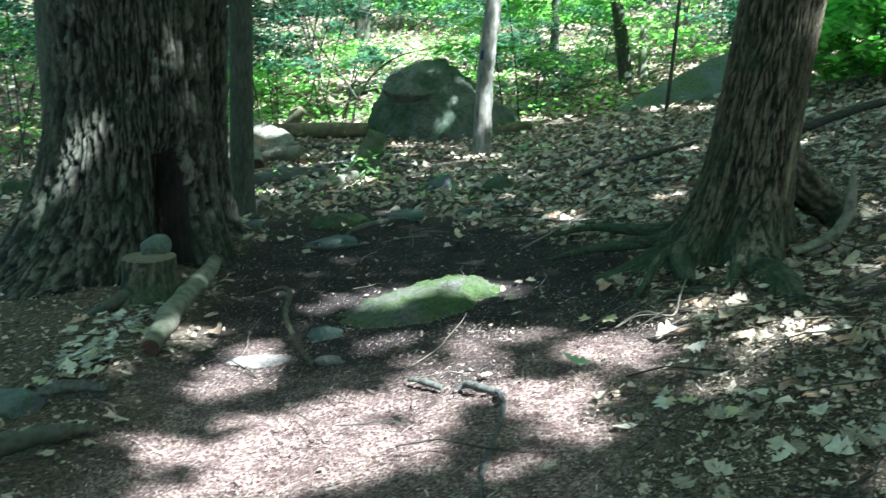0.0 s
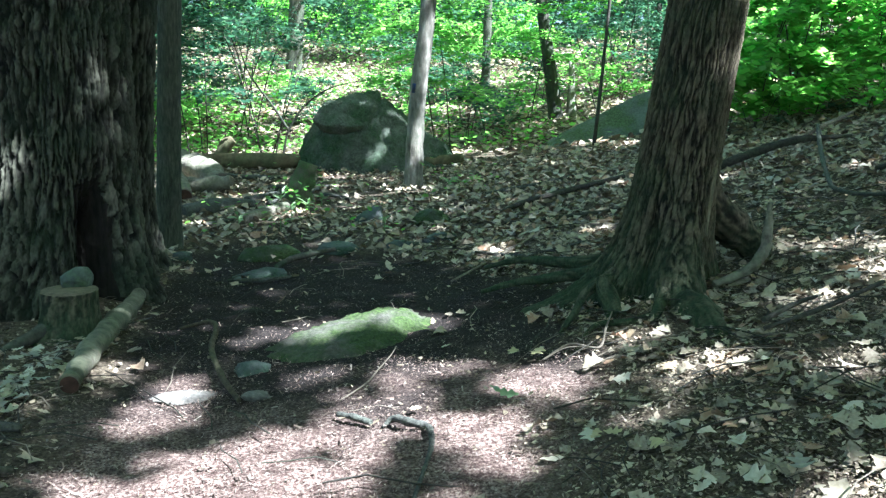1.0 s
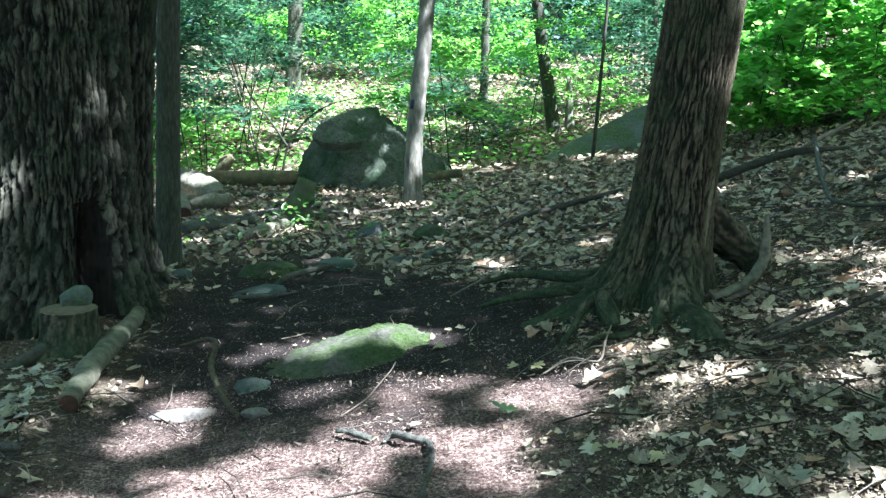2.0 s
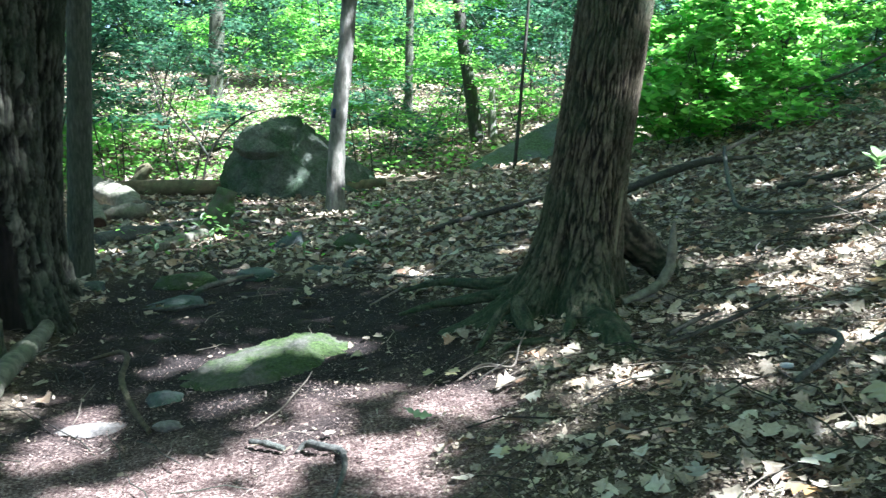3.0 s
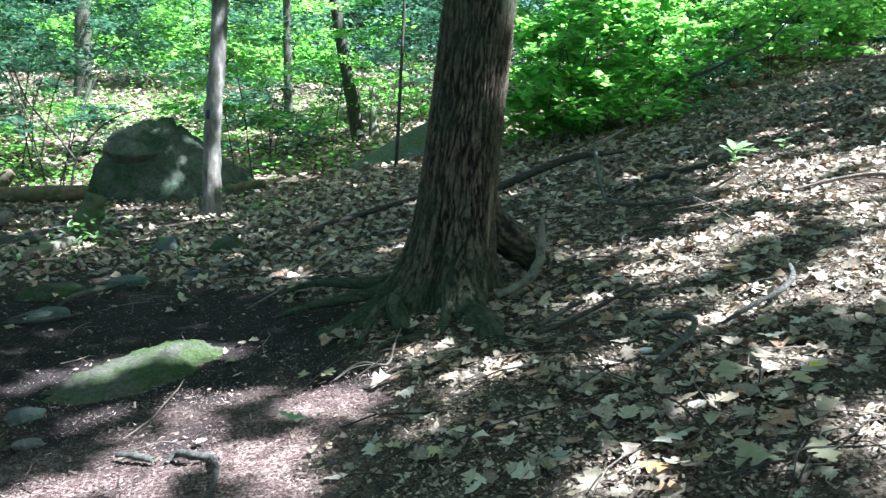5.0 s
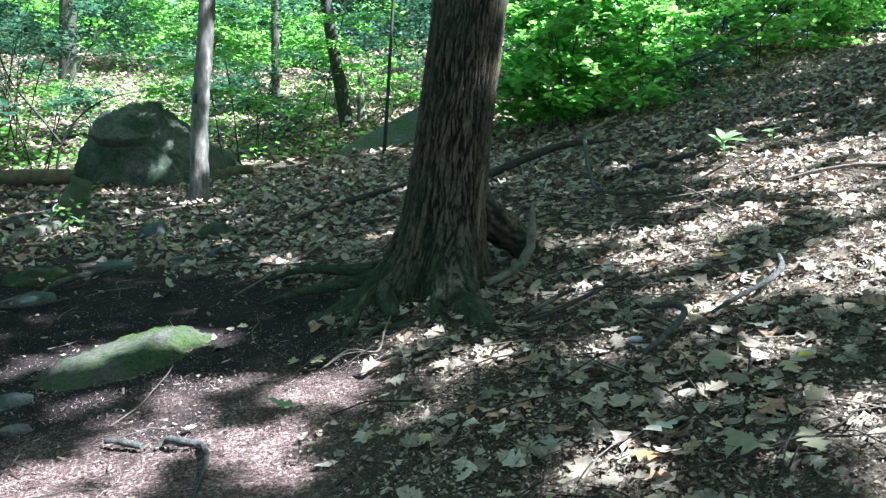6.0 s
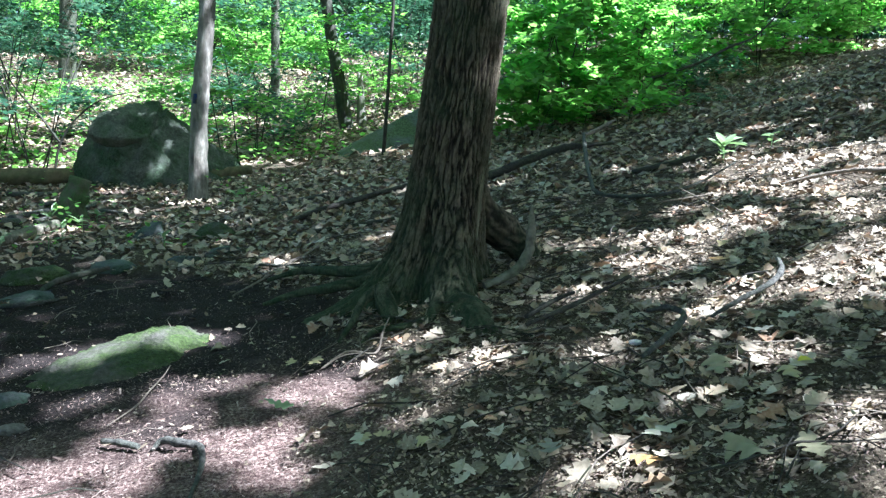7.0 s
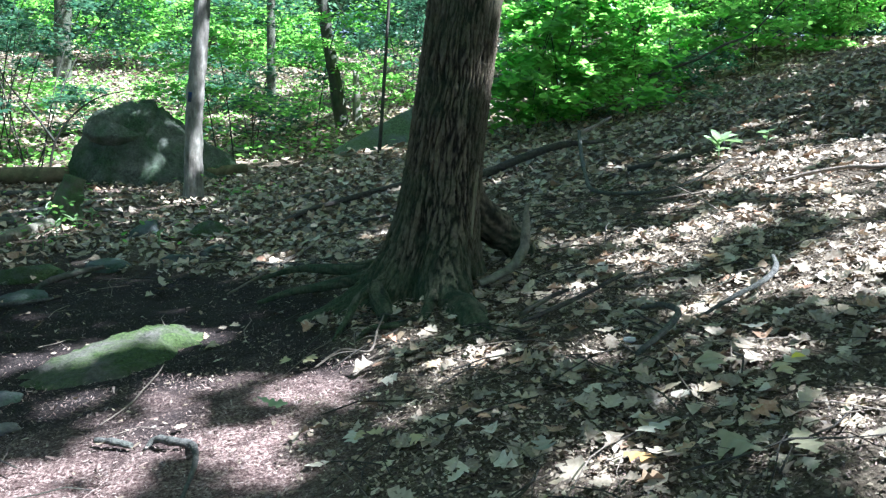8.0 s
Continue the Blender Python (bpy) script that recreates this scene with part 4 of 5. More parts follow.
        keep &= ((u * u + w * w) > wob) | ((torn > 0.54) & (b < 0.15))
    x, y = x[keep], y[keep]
    # extra leaf clumps added to shade the old tree, path edge and boulder
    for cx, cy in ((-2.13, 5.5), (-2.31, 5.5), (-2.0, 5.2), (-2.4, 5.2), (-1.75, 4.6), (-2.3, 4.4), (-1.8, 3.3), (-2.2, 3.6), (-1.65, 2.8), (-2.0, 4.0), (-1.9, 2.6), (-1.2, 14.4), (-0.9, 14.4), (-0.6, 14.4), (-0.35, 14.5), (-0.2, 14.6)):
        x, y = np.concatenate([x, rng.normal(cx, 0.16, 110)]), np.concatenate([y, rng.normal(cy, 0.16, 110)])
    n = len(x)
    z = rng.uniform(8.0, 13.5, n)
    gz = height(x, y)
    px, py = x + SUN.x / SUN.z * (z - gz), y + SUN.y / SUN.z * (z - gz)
    pos = np.stack([px, py, z], -1)
    sizes = rng.uniform(0.14, 0.27, n)
    rot = turns(rng, n, 0.35)
    # outer leaves, unseen, added to cut the sky light from all round
    m2 = 26000
    ox, oy = rng.uniform(-32, 44, m2), rng.uniform(-34, 50, m2)
    k2 = ~((ox > -7) & (ox < 33) & (oy > -10) & (oy < 44)) & (vnoise(ox * 0.7, oy * 0.7, 39) < 0.45)
    ox, oy = ox[k2], oy[k2]
    m2 = len(ox)
    pos = np.concatenate([pos, np.stack([ox, oy, rng.uniform(8, 15, m2)], -1)])
    sizes, rot = np.concatenate([sizes, rng.uniform(0.4, 0.75, m2)]), np.concatenate([rot, turns(rng, m2, 0.4)])
    px, py = pos[:, 0], pos[:, 1]
    trees = np.array([c for _, c, _ in CANOPY_TREES])
    which = np.argmin((px[:, None] - trees[None, :, 0]) ** 2 + (py[:, None] - trees[None, :, 1]) ** 2, axis=1)
    shape = (np.array([(0.05, -0.5, 0), (0.40, 0.02, 0.05), (-0.05, 0.5, 0), (-0.38, -0.04, 0.05)]), [(0, 1, 2, 3)])
    for i, (t, c, top) in enumerate(CANOPY_TREES):
        m = which == i
        o = np.array(t.location)
        if m.sum() > 5:
            v, l, s = scatter(*shape, pos[m] - o, rot[m], sizes[m])
            part("crown", mesh_arrays("crown", v, l, s), crown_leaf, t)
            pm = pos[m]
            for k in range(3):
                e = pm[rng.integers(len(pm))]
                part("limb", tube([(c[0], c[1], top - 5 + k * 0.7), ((c[0] + e[0]) / 2, (c[1] + e[1]) / 2, (top - 4 + e[2]) / 2 + 0.8), tuple(e)], [0.07, 0.045, 0.012], 7, 5, 0.1, 3, tuple(o)), bark_dark, t)


build_canopy()


# ---- stones ----
def stone(name, label, x, y, size, material, seed, turn=0.0, sink=0.0, group="", **kw):
    ob = part(name, rock_mesh(size, seed, **kw), material)
    ob.matrix_world = pose(x, y, zat(x, y) - sink, 0, 0, turn)
    return tagged(ob, label, "rock" if size[0] > 0.9 else "stone", group)


def sunken_rock(cx, cy, long_half, wide_half, tall, turn, seed):
    """The worn back of a rock that shows above the soil: an uneven dome, highest towards its far end."""
    nu, nv = 110, 64
    c, s = math.cos(turn), math.sin(turn)
    verts, faces, ids = [], [], {}
    for i in range(nu + 1):
        for j in range(nv + 1):
            u, v = 2.2 * i / nu - 1.1, 2.2 * j / nv - 1.1
            p = Vector((u * 1.6 + seed, v * 1.2, 0))
            edge = 1 + 0.18 * noise.noise(Vector((math.atan2(v, u) * 1.6, seed, 0))) + 0.16 * noise.noise(p * 3.5) + 0.06 * noise.noise(p * 11)
            r = (abs(u) ** 2.6 + abs(v) ** 2.3) ** (1 / 2.4) / edge
            x, y = cx + u * long_half * c - v * wide_half * s, cy + u * long_half * s + v * wide_half * c
            rise = tall * (0.86 + 0.22 * u + 0.10 * v)
            top = rise * (1 - min(r, 1.12) ** 3.2)
            top += tall * (0.16 * noise.noise(p * 1.7) + 0.09 * noise.noise(p * 5) + 0.04 * noise.noise(p * 13) + 0.025 * noise.noise(p * 29) + (0.07 * max(-1, min(1, 6 * noise.noise(p * 2.3 + Vector((3, 1, 0))))) if u > 0.15 else 0)) * max(0, min(1, (1.05 - r) * 5))
            top -= tall * 0.22 * math.exp(-((v - 0.25 - 0.2 * math.sin(u * 3)) / 0.05) ** 2) * (1 if u > 0.25 else 0)
            verts.append((x - cx, y - cy, zat(x, y) - zat(cx, cy) + top - 0.01))
    for i in range(nu):
        for j in range(nv):
            a = i * (nv + 1) + j
            faces.append((a, a + nv + 1, a + nv + 2, a + 1))
    ob = part("mossy_rock", mesh_from("rock", verts, faces), path_rock)
    ob.location = (cx, cy, zat(cx, cy))
    return ob


tagged(sunken_rock(-0.20, 4.80, 0.55, 0.30, 0.105, radians(46), 12.0), "low mossy green rock half sunk in the path", "rock")
def path_stone(x, y, size, material, seed, turn, label):
    stone("stone", label, x, y, size, material, seed, turn, size[2] * 0.34, "stones along the path", sub=4, planes=13, rough=0.14, fine=0.05)


path_stone(-0.95, 7.22, (0.56, 0.40, 0.24), moss_stone, 3, 20, "flat mossy stone at the edge of the soil")
path_stone(-0.94, 6.52, (0.46, 0.30, 0.14), grey_stone, 4, 5, "low dark stone sunk in the soil")
path_stone(-0.37, 7.36, (0.50, 0.30, 0.20), grey_stone, 5, -10, "grey-green stone at the foot of the slope")
path_stone(-0.12, 8.72, (0.36, 0.32, 0.34), grey_stone, 6, 0, "rounded grey stone among leaves")
path_stone(0.44, 8.36, (0.52, 0.36, 0.34), moss_stone, 7, 25, "wedge-shaped green-grey stone among leaves")
path_stone(0.16, 7.25, (0.34, 0.22, 0.16), grey_stone, 8, 40, "small grey stone half covered by leaves")
path_stone(0.48, 7.45, (0.38, 0.26, 0.18), grey_stone, 9, 15, "small grey stone half covered by leaves")
path_stone(-1.66, 7.12, (0.24, 0.18, 0.14), grey_stone, 10, 0, "small pale grey-green stone by the slim tree")
path_stone(-0.70, 4.29, (0.24, 0.15, 0.10), grey_stone, 13, 30, "flat dark grey stone beside the mossy rock")
path_stone(-0.97, 3.97, (0.34, 0.18, 0.05), pale_stone, 14, 12, "flat pale stone lit by the sun")
path_stone(-0.62, 3.93, (0.17, 0.11, 0.06), pale_stone, 15, 0, "small pale broken stone")
path_stone(-1.90, 3.36, (0.36, 0.28, 0.22), grey_stone, 16, 10, "blue-grey stone by the path edge")
path_stone(-2.95, 5.0, (0.3, 0.25, 0.2), grey_stone, 17, 10, "grey-green stone by the old tree")
path_stone(-4.3, 8.6, (0.5, 0.4, 0.34), moss_stone, 18, 10, "mossy stone in the leaves behind the old tree")
top_stone = part("stone", rock_mesh((0.19, 0.15, 0.19), 21, sub=4), slab_stone)
top_stone.matrix_world = pose(-1.80, 5.02, 0.255, 0, 8, 20)
tagged(top_stone, "small green-grey stone resting on the stump", "stone")

boulder = empty("boulder", g(-0.2, 14.0), "large dark weathered boulder with a split cap, beside the trail", "boulder")


def boulder_mesh():
    """A dome of old rock with worn facets, steep on one side and sloping away on the other."""
    bm = bmesh.new()
    bmesh.ops.create_icosphere(bm, subdivisions=6, radius=1.0)
    cuts = [(Vector(d).normalized(), k) for d, k in (((-0.8, -0.5, 0.30), 0.82), ((-0.1, -0.95, 0.30), 0.76), ((0.55, -0.7, 0.45), 0.78), ((0.0, -0.2, 1), 0.90), ((0.62, 0.0, 0.78), 0.82), ((0.35, -0.75, 0.65), 0.80), ((-0.45, -0.85, 0.0), 0.80))]
    for v in bm.verts:
        p = v.co.copy()
        for d, k in cuts:
            e = p.dot(d) - k
            if e > 0:
                p -= d * e * 0.88
        wob = 0.12 * noise.noise(p * 2.1)
        seam = math.exp(-((p.x + 0.10 - 0.30 * p.z + wob) / 0.035) ** 2) + 0.7 * math.exp(-((p.x - 0.38 + 0.5 * p.z + wob) / 0.03) ** 2)
        k = 1 - 0.05 * seam + 0.05 * noise.noise(p * 1.8 + Vector((4, 1, 9))) + 0.035 * noise.noise(p * 4.2) + 0.022 * noise.noise(p * 9) + 0.012 * noise.noise(p * 21)
        k -= 0.05 * max(0, 0.08 - abs(noise.noise(p * 3.1 + Vector((2, 5, 1))))) / 0.08 + 0.03 * max(0, 0.1 - abs(noise.noise(p * 6.7))) / 0.1
        p *= k
        wide = 1.02 + 0.34 * max(0, 0.55 - p.z) if p.x < 0 else 1.12 + 0.62 * max(0, 0.6 - p.z)
        v.co = Vector((p.x * wide + 0.0, p.y * 0.95, max(p.z, -0.5) * 1.24 - 0.02))
    me = bpy.data.meshes.new("boulder")
    bm.to_mesh(me)
    bm.free()
    me.polygons.foreach_set("use_smooth", [True] * len(me.polygons))
    return me


part("body", boulder_mesh(), dark_stone, boulder)
cap = part("cap", rock_mesh((1.02, 1.05, 0.60), 44, planes=9, sub=5, rough=0.10, fine=0.025, flat_top=0.85, tilt=(0.1, 0.1)), dark_stone, boulder, "split-off cap of dark rock")
cap.matrix_local = pose(-0.40, -0.22, 0.53, -4, 10, 10)


def slab_mesh():
    """A great tilted slab: its worn face slopes towards the path."""
    bm = bmesh.new()
    bmesh.ops.create_grid(bm, x_segments=60, y_segments=36, size=1.0)
    for v in bm.verts:
        u, w = (v.co.x + 1) / 2, (v.co.y + 1) / 2
        x = 2.6 + 2.6 * u
        y = 14.95 - 0.59 * u + (0.45 + 0.51 * u) * w
        ridge = 0.30 + 0.54 * (x - 2.8)
        low = zat(x, y) - 0.08
        k = w ** 0.8
        z = low + (max(ridge, low + 0.02) - low) * k
        p = Vector((x, y, z))
        z += 0.05 * noise.noise(p * 1.4) + 0.015 * noise.noise(p * 7)
        v.co = (x, y, z)
    back = [e for e in bm.edges if e.is_boundary]
    r = bmesh.ops.extrude_edge_only(bm, edges=back)
    for v in [e for e in r["geom"] if isinstance(e, bmesh.types.BMVert)]:
        v.co.z = zat(v.co.x, v.co.y) - 0.4
        v.co.y += 0.05
    bmesh.ops.recalc_face_normals(bm, faces=bm.faces)
    me = bpy.data.meshes.new("slab")
    bm.to_mesh(me)
    bm.free()
    me.polygons.foreach_set("use_smooth", [True] * len(me.polygons))
    return me


tagged(part("rock_slab", slab_mesh(), slab_stone), "great tilted grey-green rock slab rising out of the slope", "rock")

# ---- stump, logs and dead wood ----
STUMP = (-1.80, 4.93, zat(-1.80, 4.93))
stump = empty("stump", STUMP, "sawn tree stump with a flat mossy top", "stump")


def stump_radius(a, z):
    up = max(z - STUMP[2], 0)
    return 0.15 + 0.05 * math.exp(-up / 0.06) + 0.06 * math.exp(-(angle_gap(a, -2.4) / 0.4) ** 2) * math.exp(-up / 0.08)


sm = trunk_mesh(lambda z: (STUMP[0], STUMP[1]), stump_radius, list(np.arange(STUMP[2] - 0.06, STUMP[2] + 0.27, 0.012)), 72, STUMP, 0.008, 30, 7.0, 5.0)
sm.materials.append(bark_oak), sm.materials.append(cut_wood)
sm.polygons[-1].material_index, sm.polygons[-1].use_smooth = 1, False
part("bark", sm, None, stump)
disc = tube([(STUMP[0], STUMP[1], STUMP[2] + 0.235), (STUMP[0], STUMP[1], STUMP[2] + 0.268)], [0.132, 0.126], 40, 1, 0.05, 12, STUMP)
part("cut_top", disc, cut_wood, stump, "weathered yellow-green saw cut")
part("root", tube([(-1.86, 4.86, 0.10), (-1.98, 4.72, 0.05), (-2.1, 4.6, 0.0)], [0.05, 0.035, 0.015], 10, 5, 0.2, 10, STUMP), root_bark, stump, "green mossy root")


def log(name, label, pts, radii, material, ends=None, seg=24, category="log", rough=0.16, steps=8, group="", freq=7):
    """A fallen log or stick: its wood, and a cut face at each end that shows one."""
    o = pts[len(pts) // 2]
    ob = empty(name, o, label, category, group)
    part("wood", tube(pts, radii, seg, steps, rough, freq, o, pts[0][1]), material, ob)
    if ends:
        for i, j in ((0, 1), (-1, -2)):
            a, b = Vector(pts[i]), Vector(pts[j])
            d = (a - b).normalized()
            part("cut_end", tube([tuple(a - d * 0.01), tuple(a + d * 0.006)], [radii[i] * 0.93, radii[i] * 0.86], seg, 1, 0.1, 12, o), ends, ob, "sawn end grain")
    return ob


log("log", "barkless tan log lying beside the stump", [g(-1.63, 5.78, 0.05), g(-1.61, 5.35, 0.05), g(-1.60, 5.2, 0.06), g(-1.54, 4.5, 0.06), g(-1.47, 3.92, 0.055)], [0.05, 0.055, 0.065, 0.06, 0.047], drift_log, red_wood, 36, "log", 0.34, 14)
log("log", "long fallen log with a reddish cut end by the boulder", [g(-2.75, 13.5, 0.10), g(-2.2, 13.5, 0.13), g(-1.25, 13.6, 0.12)], [0.13, 0.13, 0.11], log_bark, red_wood, 24)
log("log", "dark fallen log beside the blazed tree", [g(0.15, 13.5, 0.08), g(0.7, 13.6, 0.09), g(1.3, 13.8, 0.08)], [0.09, 0.10, 0.08], log_bark, red_wood, 18)
log("log", "knobbly broken log standing behind a fallen log", [g(-2.5, 13.75, 0.1), g(-2.42, 13.8, 0.32), g(-2.3, 13.8, 0.42)], [0.10, 0.11, 0.07], log_bark, None, 14)
log("log", "thick pale debarked log in the brush", [g(-2.9, 12.3, 0.22), g(-2.4, 11.7, 0.2), g(-2.02, 11.15, 0.10)], [0.2, 0.18, 0.13], dead_wood, None, 36, "log", 0.42, 12)
log("log", "pale rounded log end in the brush", [g(-2.5, 11.0, 0.08), g(-2.15, 10.9, 0.12), g(-1.9, 10.95, 0.12)], [0.09, 0.11, 0.10], dead_wood, cut_wood, 30, "log", 0.36, 12)
log("log", "dark split log with a red broken end", [g(-2.55, 10.8, 0.2), g(-2.4, 10.45, 0.12), g(-2.3, 10.2, 0.05)], [0.13, 0.13, 0.10], dead_wood, red_wood, 18)
log("log", "short pale grey log on the leaves", [g(-1.42, 8.65, 0.05), g(-1.25, 9.1, 0.06), g(-1.06, 9.6, 0.05)], [0.055, 0.06, 0.055], dead_wood, cut_wood, 18)
log("log", "rotten grey log sunk in the leaves", [g(-2.1, 9.2, 0.02), g(-1.8, 9.5, 0.05), g(-1.45, 9.8, 0.02)], [0.09, 0.10, 0.07], grey_stick, None, 16)
for pts, r in (([(-1.55, 10.0), (-1.25, 10.6), (-0.95, 11.4)], 0.045), ([(-1.3, 9.9), (-0.95, 10.9), (-0.7, 11.6)], 0.03), ([(-0.75, 10.9), (-0.45, 10.5), (-0.3, 10.2)], 0.025), ([(-2.4, 12.6), (-1.6, 12.4), (-0.9, 12.5)], 0.04), ([(-2.1, 8.2), (-1.75, 8.6), (-1.45, 9.1)], 0.022), ([(-1.5, 11.2), (-1.1, 11.5), (-0.7, 12.0)], 0.03), ([(-0.35, 8.95), (0.0, 9.2), (0.35, 9.6)], 0.018), ([(1.2, 9.9), (1.8, 10.2), (2.5, 10.7)], 0.028), ([(-1.9, 7.7), (-1.6, 8.1), (-1.2, 8.3)], 0.018), ([(0.55, 8.9), (0.9, 9.4), (1.1, 10.0)], 0.02)):
    log("dead_branch", "dead grey branch lying in the leaves", [g(x, y, r * 0.8) for x, y in pts], [r, r * 0.9, r * 0.6], grey_stick, None, 10, "branch", group="dead branches in the leaves")
post = log("mossy_stump", "short leaning moss-covered stump beside the trail", [g(-1.0, 10.25, -0.05), g(-0.95, 10.25, 0.2), g(-0.86, 10.3, 0.47)], [0.17, 0.15, 0.10], stump_moss, None, 40, "stump", 0.34, 14, "", 9)

def branch(label, material, pts, radii):
    """A dead branch, stick or bare root that lies on the ground; heights are over the ground."""
    return log("dead_branch", label, [g(x, y, dz + (0.045 if x > 1.5 and y < 6 else 0)) for x, y, dz in pts], [r * 0.88 for r in radii],
               material, None, 12, "branch", 0.30, 12, "dead branches in the leaves", 26)


branch("bent grey-brown root crossing the path", brown_root, [(-1.20, 4.95, 0.05), (-1.02, 4.84, 0.11), (-0.94, 4.66, 0.13), (-0.92, 4.40, 0.09), (-0.82, 4.12, 0.04), (-0.70, 3.86, 0.02)],
       [0.010, 0.015, 0.018, 0.017, 0.017, 0.012])
branch("short grey stick stub in the soil", grey_stick, [(-0.235, 3.52, 0.02), (-0.17, 3.47, 0.025), (-0.095, 3.41, 0.02)],
       [0.014, 0.018, 0.013])
branch("bent bare grey root on the path", grey_stick, [(-0.05, 3.40, 0.0), (0.0, 3.41, 0.03), (0.06, 3.33, 0.03), (0.13, 3.27, 0.022), (0.135, 3.12, 0.016), (0.09, 2.92, 0.008), (0.03, 2.62, 0.01), (0.03, 2.40, 0.008), (0.06, 2.25, -0.01)],
       [0.008, 0.017, 0.02, 0.016, 0.012, 0.009, 0.010, 0.010, 0.007])
branch("thin pale twig on the soil", pale_stick, [(0.03, 4.36, 0.05), (0.0, 4.22, 0.04), (-0.07, 4.02, 0.02), (-0.12, 3.88, 0.018), (-0.235, 3.72, 0.015)],
       [0.003, 0.0035, 0.0045, 0.0045, 0.003])
branch("dark root beside the flat stones", root_bark, [(-0.42, 7.2, 0.06), (-0.65, 7.0, 0.07), (-0.80, 6.78, 0.05), (-0.88, 6.6, 0.0)],
       [0.02, 0.03, 0.028, 0.02])
branch("pale thin root in the soil", grey_stick, [(-1.15, 6.35, 0.01), (-0.9, 6.25, 0.03), (-0.7, 6.4, 0.01)],
       [0.015, 0.02, 0.012])
branch("green-grey root at the path edge", root_bark, [(-1.98, 2.62, 0.02), (-1.74, 2.84, 0.07), (-1.55, 3.05, 0.05), (-1.44, 3.2, 0.0)],
       [0.05, 0.05, 0.04, 0.02])
branch("pale broken piece of wood", grey_stick, [(-1.82, 3.42, 0.03), (-1.68, 3.47, 0.06), (-1.52, 3.50, 0.03)],
       [0.025, 0.035, 0.02])
branch("crooked grey branch leaning against the oak roots", dead_wood, [(1.73, 4.44, 0.02), (1.83, 4.45, 0.03), (1.94, 4.45, 0.07), (2.0, 4.45, 0.16), (2.012, 4.46, 0.28), (2.018, 4.47, 0.41)],
       [0.022, 0.027, 0.032, 0.034, 0.028, 0.014])
branch("long dead branch lying on the slope", dark_stick, [(1.1, 8.5, 0.03), (1.5, 8.8, 0.06), (2.0, 9.1, 0.06), (2.7, 9.5, 0.06)],
       [0.02, 0.032, 0.036, 0.028])
branch("arched dark fallen branch on the slope", dark_stick, [(2.9, 8.9, 0.03), (3.47, 8.89, 0.08), (3.9, 8.8, 0.17), (4.26, 8.72, 0.23), (4.5, 8.75, 0.20), (4.9, 8.8, 0.15)],
       [0.05, 0.055, 0.05, 0.045, 0.035, 0.02])
branch("broken pale branch stub", pale_stick, [(4.3, 8.75, 0.22), (4.54, 8.79, 0.30), (4.8, 8.95, 0.33), (5.14, 9.2, 0.36)],
       [0.02, 0.028, 0.025, 0.015])
branch("long thin winding dead branch", grey_stick, [(4.5, 8.75, 0.33), (4.2, 8.1, 0.20), (3.75, 7.1, 0.12), (3.47, 6.36, 0.09), (3.6, 5.75, 0.05), (3.95, 5.75, 0.07), (4.48, 5.99, 0.10)],
       [0.022, 0.025, 0.021, 0.018, 0.016, 0.012, 0.008])
branch("curved grey stick on dry leaves", grey_stick, [(2.17, 3.44, 0.03), (2.22, 3.34, 0.05), (2.21, 3.20, 0.045), (2.05, 3.06, 0.03), (1.86, 2.95, 0.01)],
       [0.010, 0.016, 0.017, 0.017, 0.011])
branch("grey forked stick on dry leaves", grey_stick, [(2.33, 3.17, 0.02), (2.52, 3.22, 0.04), (2.70, 3.27, 0.05), (2.84, 3.36, 0.06), (2.95, 3.52, 0.07)],
       [0.009, 0.014, 0.015, 0.018, 0.012])
branch("straight dark stick on dry leaves", dark_stick, [(1.62, 3.58, 0.03), (1.95, 3.70, 0.05), (2.34, 3.90, 0.06)],
       [0.010, 0.013, 0.012])
branch("straight dark stick on dry leaves", dark_stick, [(1.68, 3.72, 0.03), (1.88, 3.84, 0.04), (2.05, 3.96, 0.03)],
       [0.014, 0.014, 0.009])
branch("bleached branch in the sunny leaves", pale_stick, [(4.3, 5.2, 0.03), (4.49, 5.08, 0.06), (4.65, 4.9, 0.08), (4.79, 4.73, 0.07), (5.2, 4.6, 0.05)],
       [0.012, 0.015, 0.018, 0.019, 0.014])
branch("thin pale stick in the sunny leaves", pale_stick, [(3.45, 5.62, 0.03), (3.73, 5.41, 0.05), (3.95, 5.36, 0.04)],
       [0.004, 0.006, 0.004])
branch("thin pale stick in the sunny leaves", pale_stick, [(3.5, 4.75, 0.03), (3.62, 5.15, 0.07), (3.68, 5.6, 0.12)],
       [0.005, 0.007, 0.004])
branch("dark dead branch across the slope", dark_stick, [(4.3, 7.3, 0.03), (5.0, 7.1, 0.05), (6.0, 7.2, 0.04)],
       [0.03, 0.035, 0.02])
branch("thin straight dead branch", grey_stick, [(0.7, 6.6, 0.03), (1.05, 6.25, 0.03), (1.5, 6.35, 0.04)],
       [0.012, 0.014, 0.010])
branch("thin straight dead branch", pale_stick, [(0.45, 5.9, 0.02), (0.95, 6.5, 0.04), (1.35, 7.1, 0.04)],
       [0.008, 0.010, 0.008])
branch("thin bent pale twig", pale_stick, [(0.72, 3.95, 0.02), (0.86, 4.02, 0.05), (0.98, 3.92, 0.04), (1.06, 4.1, 0.06), (1.15, 4.32, 0.05)],
       [0.004, 0.006, 0.006, 0.006, 0.004])
